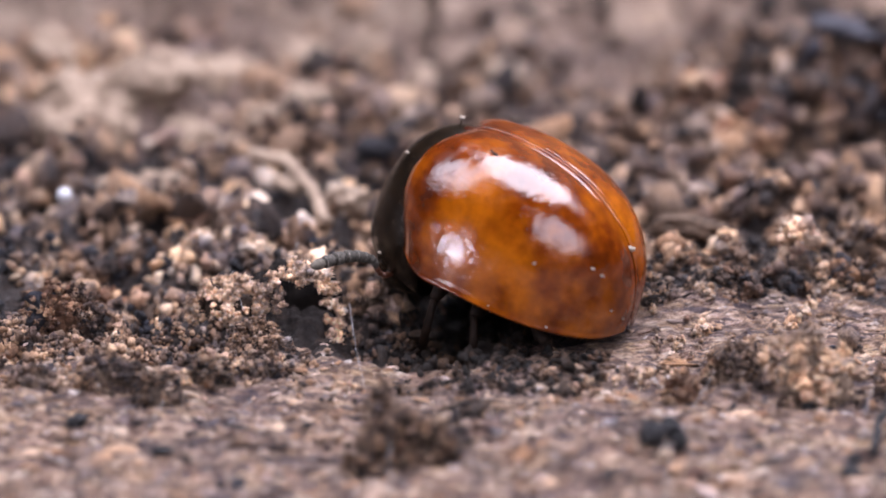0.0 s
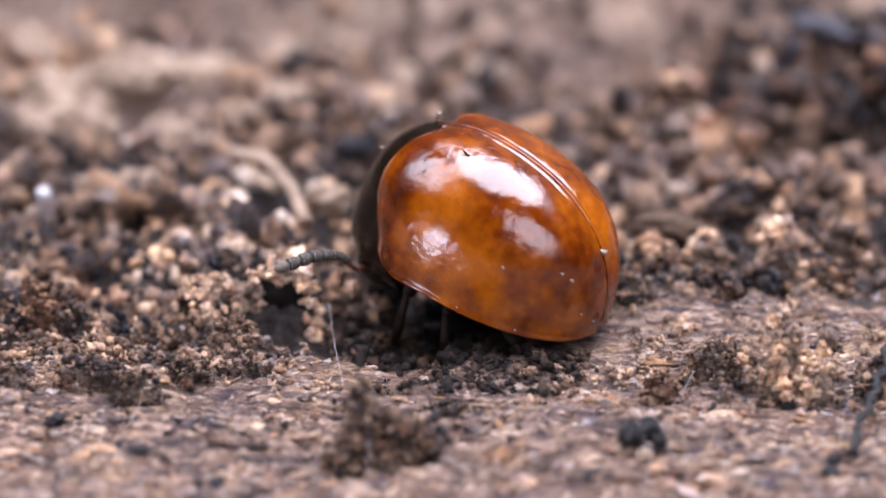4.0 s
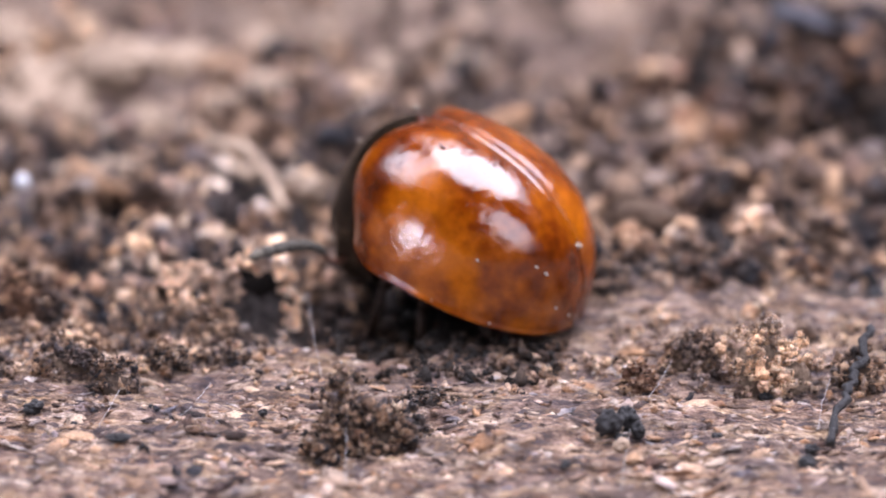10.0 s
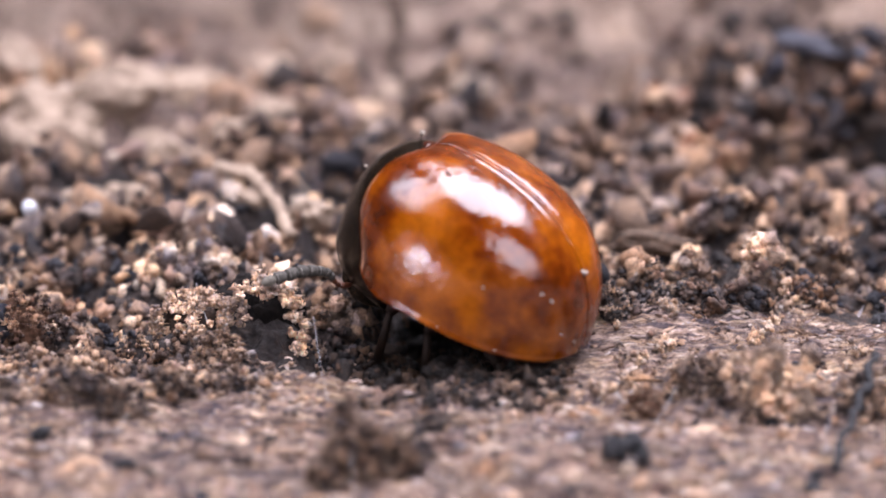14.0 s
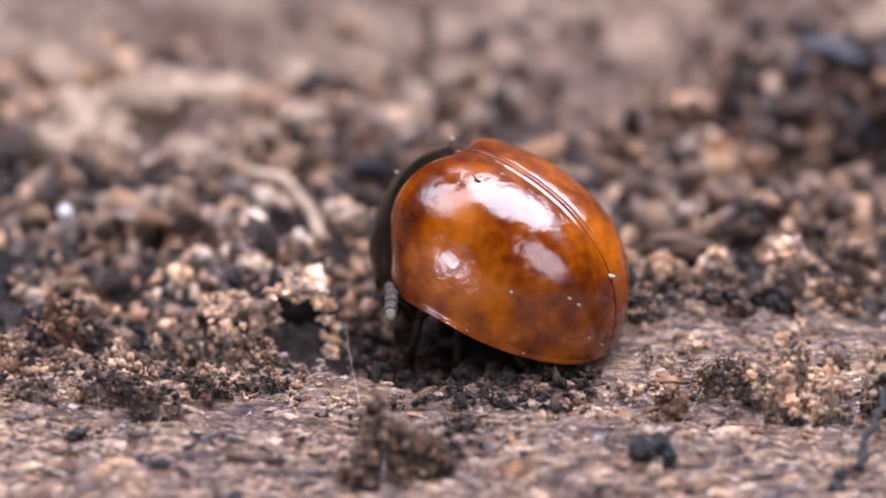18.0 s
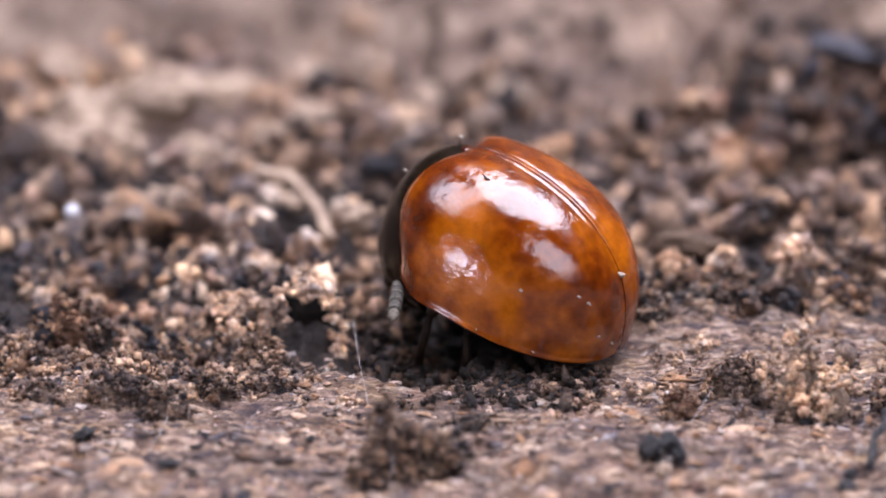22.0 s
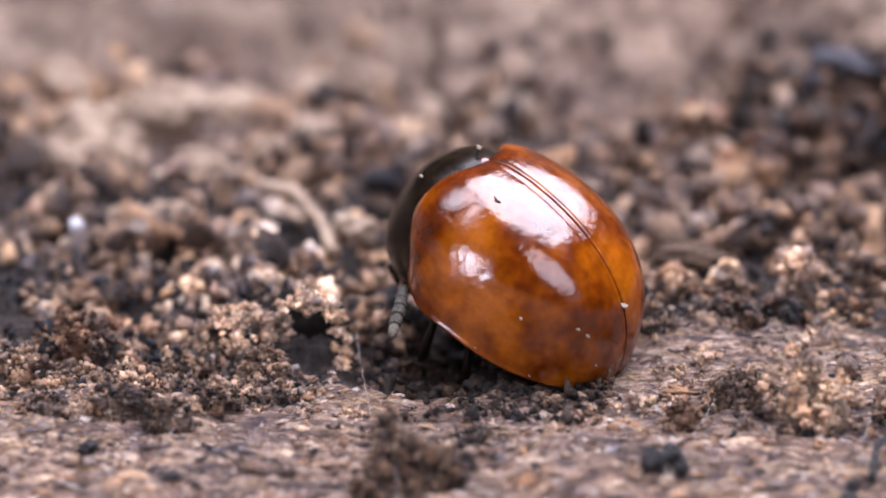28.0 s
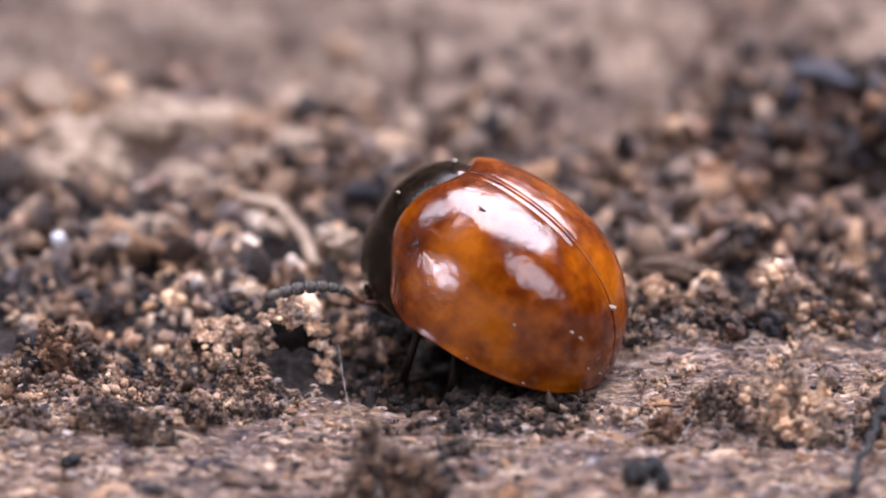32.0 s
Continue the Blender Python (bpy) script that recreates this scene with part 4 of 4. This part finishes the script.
strand("splinter", [(-6.00, 7.80, 0.50), (-5.30, 7.37, 0.55), (-4.79, 6.39, 0.40), (-4.34, 5.00, 0.20)], 0.12, PALE_WOOD, "curled pale splinter lying among crumbs", "splinter", 0.02, 10)
strand("twig", [(6.6, -1.4, 0.85), (6.25, -2.5, 0.5), (5.95, -3.5, 0.42), (5.62, -4.8, 0.12)], 0.075, PELLET, "thin dark rootlet leaning on a crumb clump", "rootlet", 0.045, 8)
for pts in (((-3.72, 0.5, 0.55), (-3.55, -0.9, 0.3), (-3.32, -2.4, 0.15)), ((-6.85, -3.2, 0.35), (-7.2, -4.5, 0.12), (-7.5, -5.4, 0.08)),
            ((-5.3, -2.7, 0.2), (-5.6, -3.5, 0.12), (-6.0, -4.4, 0.1)), ((-6.3, -4.9, 0.2), (-6.7, -6.0, 0.1), (-7.0, -6.6, 0.06)),
            ((-5.1, -4.3, 0.1), (-5.0, -4.8, 0.22), (-5.35, -5.2, 0.08)), ((2.95, -1.9, 0.3), (2.7, -2.6, 0.2), (2.45, -3.2, 0.1)),
            ((2.2, -3.8, 0.25), (2.05, -5.2, 0.12), (1.95, -6.6, 0.06)), ((5.75, -2.6, 0.3), (5.55, -3.4, 0.2), (5.45, -4.2, 0.1)),
            ((-6.05, 2.6, 0.3), (-5.85, 1.4, 0.35), (-5.7, 0.7, 0.3)), ((-4.9, 4.4, 0.3), (-4.85, 3.4, 0.45), (-4.95, 2.6, 0.3)),
            ((-9.3, 6.5, 0.5), (-8.6, 5.9, 0.4), (-8.0, 5.4, 0.3)), ((-2.95, -3.2, 0.9), (-2.8, -4.6, 0.6), (-2.75, -6.4, 0.1))):
    strand("silk_thread", pts, 0.0042, SILK, "fine white silk thread stretched over crumbs", "thread", 0.008, 5)


# ---- loose crumbs past counting ----
def scatter(count, xs, ys, size, members, shapes, seed, gate, skip):
    """Small clusters of crumbs strewn over a stretch of the wood."""
    rng = np.random.default_rng(seed)
    pts, rad = [], []
    for k in range(count):
        x, y = rng.uniform(*xs), rng.uniform(*ys)
        if skip(x, y) or float(fractal(np.array(x / 1.3), np.array(y / 1.3), 71, 2)) < gate + rng.normal(0, 0.15):
            continue
        r = size * float(np.exp(rng.normal(0, 0.35)))
        c, q = crumble(int(rng.integers(*members)), r, rng, 0.8)
        c[:, 0] += x
        c[:, 1] += y
        c[:, 2] += height(c[:, 0], c[:, 1])
        pts.append(c)
        rad.append(q)
    return np.concatenate(pts), np.concatenate(rad), shapes


def under_beetle(x, y):
    return -3.0 < x < 1.8 and -1.3 < y < 2.6


def bare(x, y):
    """The flat wood beside the beetle carries few crumbs, and so do the pale chips far behind."""
    return under_beetle(x, y) or (x > 0.8 and y < 2.3) or hole(x, y)


def pale_patch(x, y):
    """Bare weathered wood far behind."""
    return ((x + 8.2) / 2.6) ** 2 + ((y - 11.2) / 2.4) ** 2 < 1


def hole(x, y):
    """The mouth of the hole under the crumb arch stays clear."""
    return -5.5 < x < -3.8 and -0.2 < y < 2.4


def scatter_crumbs():
    p, r, sh = scatter(330, (-11.5, -2.8), (-0.8, 2.0), 0.036, (14, 55), FAR_CRUMBS, 5, -0.6, bare)
    p2, r2, sh = scatter(230, (-2.8, 9.0), (1.0, 6.5), 0.075, (5, 18), FAR_CRUMBS, 15, -0.6, bare)
    p3, r3, sh = scatter(260, (-11.5, -2.6), (1.6, 6.8), 0.085, (4, 15), FAR_CRUMBS, 25, -0.35, lambda x, y: bare(x, y) or (x < -7.5 and y < 4.5))
    p, r = np.concatenate([p, p2, p3]), np.concatenate([r, r2, r3])
    heap("loose_crumbs", p, r, FAR_CRUMBS[:3] + TINY_CRUMBS, PALE_CRUMBS, "loose pale and tan knobbly crumbs strewn over dark humus", "crumbs")
    p, r, sh = scatter(620, (-12.5, 10.5), (6.0, 14.5), 0.125, (4, 16), FAR_CRUMBS, 6, -0.25, lambda x, y: bare(x, y) or pale_patch(x, y))
    p2, r2, sh = scatter(130, (-13.0, 11.0), (14.0, 21.0), 0.15, (2, 7), TINY_CRUMBS, 16, -0.1, bare)
    p, r = np.concatenate([p, p2]), np.concatenate([r, r2])
    heap("far_crumbs", p, r, sh, PALE_CRUMBS, "tan and brown crumbs on the wood far behind", "crumbs")
    p, r, sh = scatter(800, (-12.0, 10.0), (0.6, 11.0), 0.06, (5, 15), FAR_CRUMBS, 7, -1.2, lambda x, y: bare(x, y) or pale_patch(x, y) or (x > 3 and y > 8))
    heap("dark_humus", p, r, FAR_CRUMBS[:2] + TINY_CRUMBS[:4], HUMUS, "blue-black humus grains that deepen the shade between the crumbs", "humus")
    p, r, sh = scatter(330, (-11.0, 9.0), (-3.0, 1.4), 0.034, (4, 16), FAR_CRUMBS, 8, -0.05, lambda x, y: under_beetle(x, y) or hole(x, y))
    heap("fine_crumbs", p, r, sh, PALE_CRUMBS, "fine pale crumbs along the edge of the flat wood", "crumbs")
    p, r, sh = scatter(130, (-11.0, 9.0), (-8.0, 0.0), 0.04, (1, 6), TINY_CRUMBS, 9, -0.1, under_beetle)
    heap("dark_specks", p, r, sh, HUMUS, "black specks of humus on the flat wood", "humus")
    p, r, sh = scatter(140, (-11.8, -3.0), (5.6, 14.5), 0.10, (5, 15), FAR_CRUMBS, 10, -0.7, bare)
    heap("pale_lumps", p, r, sh, FLUFFY, "pale weathered crumbs round the wood chips", "crumbs")
    p, r, sh = scatter(90, (-10.5, -3.0), (1.6, 6.6), 0.09, (4, 12), FAR_CRUMBS, 11, -0.5, bare)
    p2, r2, sh = scatter(480, (-10.5, 8.5), (-2.4, 4.6), 0.024, (18, 60), TINY_CRUMBS, 31, -0.25, lambda x, y: under_beetle(x, y) or hole(x, y))
    p, r = np.concatenate([p, p2]), np.concatenate([r, r2])
    heap("pale_fluff", p, r, FAR_CRUMBS[:2] + TINY_CRUMBS, FLUFFY, "fluffy pale crumbs between the clumps", "crumbs")
    # dark crumbs strewn under and before the beetle to deepen its shade
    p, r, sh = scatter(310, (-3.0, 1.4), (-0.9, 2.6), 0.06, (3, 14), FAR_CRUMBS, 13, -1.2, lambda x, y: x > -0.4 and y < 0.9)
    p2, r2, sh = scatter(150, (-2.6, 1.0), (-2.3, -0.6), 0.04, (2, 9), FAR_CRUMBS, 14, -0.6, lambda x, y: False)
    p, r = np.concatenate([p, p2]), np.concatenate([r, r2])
    heap("shaded_humus", p, r, FAR_CRUMBS[:3] + TINY_CRUMBS[:4], SHADED, "brown-black crumbs that deepen the shade in the hollow under the beetle", "humus")
    p, r, sh = scatter(110, (3.6, 9.6), (8.6, 13.0), 0.1, (5, 18), FAR_CRUMBS, 41, -1.2, bare)
    p2, r2, sh = scatter(80, (-12.5, 11.0), (9.0, 19.0), 0.14, (3, 8), FAR_CRUMBS, 27, -0.1, pale_patch)
    p, r = np.concatenate([p, p2]), np.concatenate([r, r2])
    heap("mound_humus", p, r, sh, SHADED, "dark brown humus grains on a mound and on the wood behind", "humus")
    rng = np.random.default_rng(12)
    n = 13000
    x, y = rng.uniform(-10.5, 8.5, n), rng.uniform(-8.3, 2.8, n)
    keep = ~((x > -2.6) & (x < 1.5) & (y > -0.9)) & ((y < 0.5) | (x > 0.9)) & (fractal(x / 0.9, y / 0.5, 83, 2) + 0.25 * (y < -2.6) > rng.uniform(-0.9, 0.5, n))
    x, y = x[keep], y[keep]
    r = (0.042 + 0.012 * step(1.5, 4.0, -y)) * np.exp(rng.normal(0, 0.5, len(x)))
    p = np.stack([x, y, height(x, y) - 0.013], 1)
    heap("wood_flakes", p, r, CHIP_SHAPES, CHIPS, "tiny flat flakes of tan and pinkish wood", "wood flakes", along=0.6)


scatter_crumbs()


# ---- what moves: the beetle shuffles, lifts its forebody and swings its feelers ----
BEETLE_PATH = [
    (0.0, -0.347, 0.949, 0.845, 6.59, -16.49, 150.73), (0.5, -0.364, 0.938, 0.845, 6.48, -16.45, 150.69), (1.0, -0.380, 0.922, 0.854, 6.25, -16.44, 150.50),
    (1.5, -0.395, 0.902, 0.866, 5.89, -16.51, 150.30), (2.0, -0.412, 0.880, 0.880, 5.40, -16.70, 150.10), (2.5, -0.429, 0.858, 0.898, 4.81, -16.98, 149.80),
    (3.0, -0.440, 0.842, 0.923, 4.21, -17.43, 149.45), (3.5, -0.443, 0.829, 0.955, 3.58, -18.04, 149.09), (5.5, -0.471, 0.806, 0.948, 2.91, -18.33, 148.60),
    (6.0, -0.471, 0.800, 0.940, 2.85, -18.28, 148.34), (6.5, -0.473, 0.794, 0.932, 2.87, -18.21, 148.23), (7.0, -0.480, 0.790, 0.924, 2.95, -18.14, 148.29),
    (7.5, -0.485, 0.784, 0.919, 3.10, -18.06, 148.29), (8.0, -0.486, 0.776, 0.910, 3.33, -17.89, 148.08), (8.5, -0.482, 0.767, 0.900, 3.54, -17.67, 147.78),
    (9.0, -0.475, 0.760, 0.890, 3.66, -17.46, 147.50), (9.5, -0.474, 0.756, 0.891, 3.57, -17.50, 147.49), (10.0, -0.480, 0.753, 0.896, 3.43, -17.68, 147.75),
    (10.5, -0.485, 0.752, 0.900, 3.29, -17.85, 148.00), (11.0, -0.482, 0.748, 0.897, 3.30, -17.76, 147.95), (11.5, -0.478, 0.746, 0.891, 3.29, -17.65, 147.75),
    (12.0, -0.475, 0.748, 0.894, 3.05, -17.73, 147.60), (12.5, -0.470, 0.751, 0.901, 2.74, -17.90, 147.49), (13.0, -0.471, 0.750, 0.906, 2.56, -18.03, 147.50),
    (13.5, -0.476, 0.746, 0.910, 2.57, -18.14, 147.64), (14.0, -0.480, 0.742, 0.910, 2.62, -18.25, 147.67), (14.5, -0.483, 0.740, 0.910, 2.60, -18.41, 147.54),
    (16.5, -0.475, 0.730, 0.902, 2.45, -18.10, 147.45), (17.0, -0.474, 0.728, 0.907, 2.27, -18.19, 147.47), (17.5, -0.469, 0.723, 0.906, 2.20, -18.08, 147.36),
    (18.0, -0.467, 0.718, 0.907, 2.18, -17.98, 147.26), (18.5, -0.468, 0.716, 0.912, 2.15, -18.06, 147.30), (19.0, -0.471, 0.715, 0.918, 2.10, -18.20, 147.38),
    (19.5, -0.470, 0.716, 0.921, 2.03, -18.30, 147.42), (20.0, -0.465, 0.716, 0.923, 1.89, -18.33, 147.39), (20.5, -0.458, 0.715, 0.923, 1.79, -18.29, 147.34),
    (21.0, -0.452, 0.710, 0.921, 1.80, -18.20, 147.25), (21.5, -0.449, 0.707, 0.921, 1.90, -18.08, 147.22), (22.0, -0.449, 0.703, 0.924, 1.99, -18.04, 147.28),
    (22.5, -0.447, 0.703, 0.928, 2.01, -18.05, 147.31), (23.0, -0.440, 0.705, 0.931, 2.02, -18.05, 147.27), (23.5, -0.435, 0.707, 0.935, 2.09, -18.06, 147.25),
    (24.0, -0.435, 0.710, 0.939, 2.15, -18.13, 147.27), (24.5, -0.441, 0.713, 0.943, 2.14, -18.32, 147.31), (25.0, -0.447, 0.712, 0.941, 2.13, -18.49, 147.25),
    (25.5, -0.449, 0.708, 0.935, 2.22, -18.50, 147.02), (27.5, -0.392, 0.746, 0.917, -3.38, -25.25, 144.33), (28.0, -0.391, 0.749, 0.926, -3.81, -25.74, 144.75),
    (28.5, -0.400, 0.754, 0.928, -3.90, -25.88, 145.39), (29.0, -0.417, 0.767, 0.919, -3.63, -25.08, 146.23), (29.5, -0.436, 0.787, 0.910, -3.18, -23.72, 147.17),
    (30.0, -0.448, 0.806, 0.915, -2.83, -22.79, 148.01), (30.5, -0.447, 0.817, 0.926, -2.67, -22.63, 148.71), (31.0, -0.438, 0.823, 0.933, -2.54, -23.03, 149.57),
    (31.5, -0.423, 0.827, 0.937, -2.30, -23.59, 150.41), (32.0, -0.402, 0.827, 0.937, -1.93, -23.88, 150.90),
]
# seconds, and the place of the left feeler's tip on the beetle
FEELER_PATH = [(0.0, 3.05, 2.67, -0.55), (1.5, 3.08, 2.65, -0.62), (3.0, 3.13, 2.62, -0.71), (5.5, 3.15, 2.63, -0.82), (9.0, 3.26, 2.57, -0.78),
               (11.0, 3.17, 2.62, -0.70), (14.0, 3.09, 2.66, -0.65), (14.5, 2.42, 2.78, -0.63), (15.2, 1.50, 2.50, -0.45), (16.5, 1.28, 2.35, -0.36), (19.0, 1.31, 2.36, -0.30),
               (25.5, 1.40, 2.47, -0.46), (27.5, 1.37, 2.39, -0.49), (29.0, 1.45, 2.41, -0.35), (29.3, 1.51, 2.39, -0.27), (29.6, 1.61, 2.50, -1.24),
               (29.9, 2.09, 2.72, -0.83), (30.2, 2.47, 2.74, -0.61), (30.5, 2.82, 2.70, -0.68), (30.8, 3.43, 2.46, -0.75), (31.1, 3.81, 2.02, -1.25), (32.0, 3.89, 1.87, -1.38)]


def feeler_pose(tip, side):
    base = Vector((2.33, 0.82 * side, -0.88))
    x = (Vector(tip) - base).normalized()
    y = Vector((0, 0, 1)).cross(x).normalized()
    z = x.cross(y)
    return Matrix.Translation(base * MM) @ Matrix((x, y, z)).transposed().to_4x4()


# seconds, and how far behind the middle of the wood the lens is focused
FOCUS_PATH = [(0.0, 0.2), (1.0, -0.9), (2.0, -1.2), (3.0, -0.9), (3.5, -1.1), (5.5, -1.0), (6.0, -1.5), (6.5, -2.9), (7.0, -4.4), (7.5, -3.2), (8.0, -3.3),
              (8.5, -3.7), (9.5, -3.8), (10.0, -3.4), (10.3, 0.6), (10.6, 3.2), (11.0, 0.6), (11.5, -0.5), (12.0, -2.3), (12.5, -3.1), (13.0, -2.9), (13.5, -2.6),
              (14.0, 1.0), (14.5, 0.0), (16.5, -1.4), (19.0, -1.3), (25.0, -1.0), (28.0, -0.8), (30.0, -0.6), (32.0, -0.4)]


def motions():
    walk(focus_mark, [(t, pose(0, y * MM, 0)) for t, y in FOCUS_PATH])
    walk(beetle, [(t, pose(x * MM, y * MM, z * MM, rx, ry, rz)) for t, x, y, z, rx, ry, rz in BEETLE_PATH])
    walk(antenna_l, [(t, feeler_pose((x, y, z), 1)) for t, x, y, z in FEELER_PATH])
    hinge = pose(1.9 * MM, 0, 0.5 * MM)
    walk(neck_shield, [(t, pose(0.12 * lift * MM, 0, 0.02 * lift * MM) @ hinge @ pose(0, 0, 0, 0, -2 * lift, 0) @ hinge.inverted())
                       for t, lift in ((0.0, 0.8), (2.0, 0.3), (3.5, 0.0), (25.5, 0.0), (27.5, 1.0), (29.2, 1.0), (30.0, 0.9), (32.0, 0.9))])
    walk(antenna_r, [(t, feeler_pose((3.6, -2.0, -1.5), -1)) for t in (0.0, 32.0)])


motions()
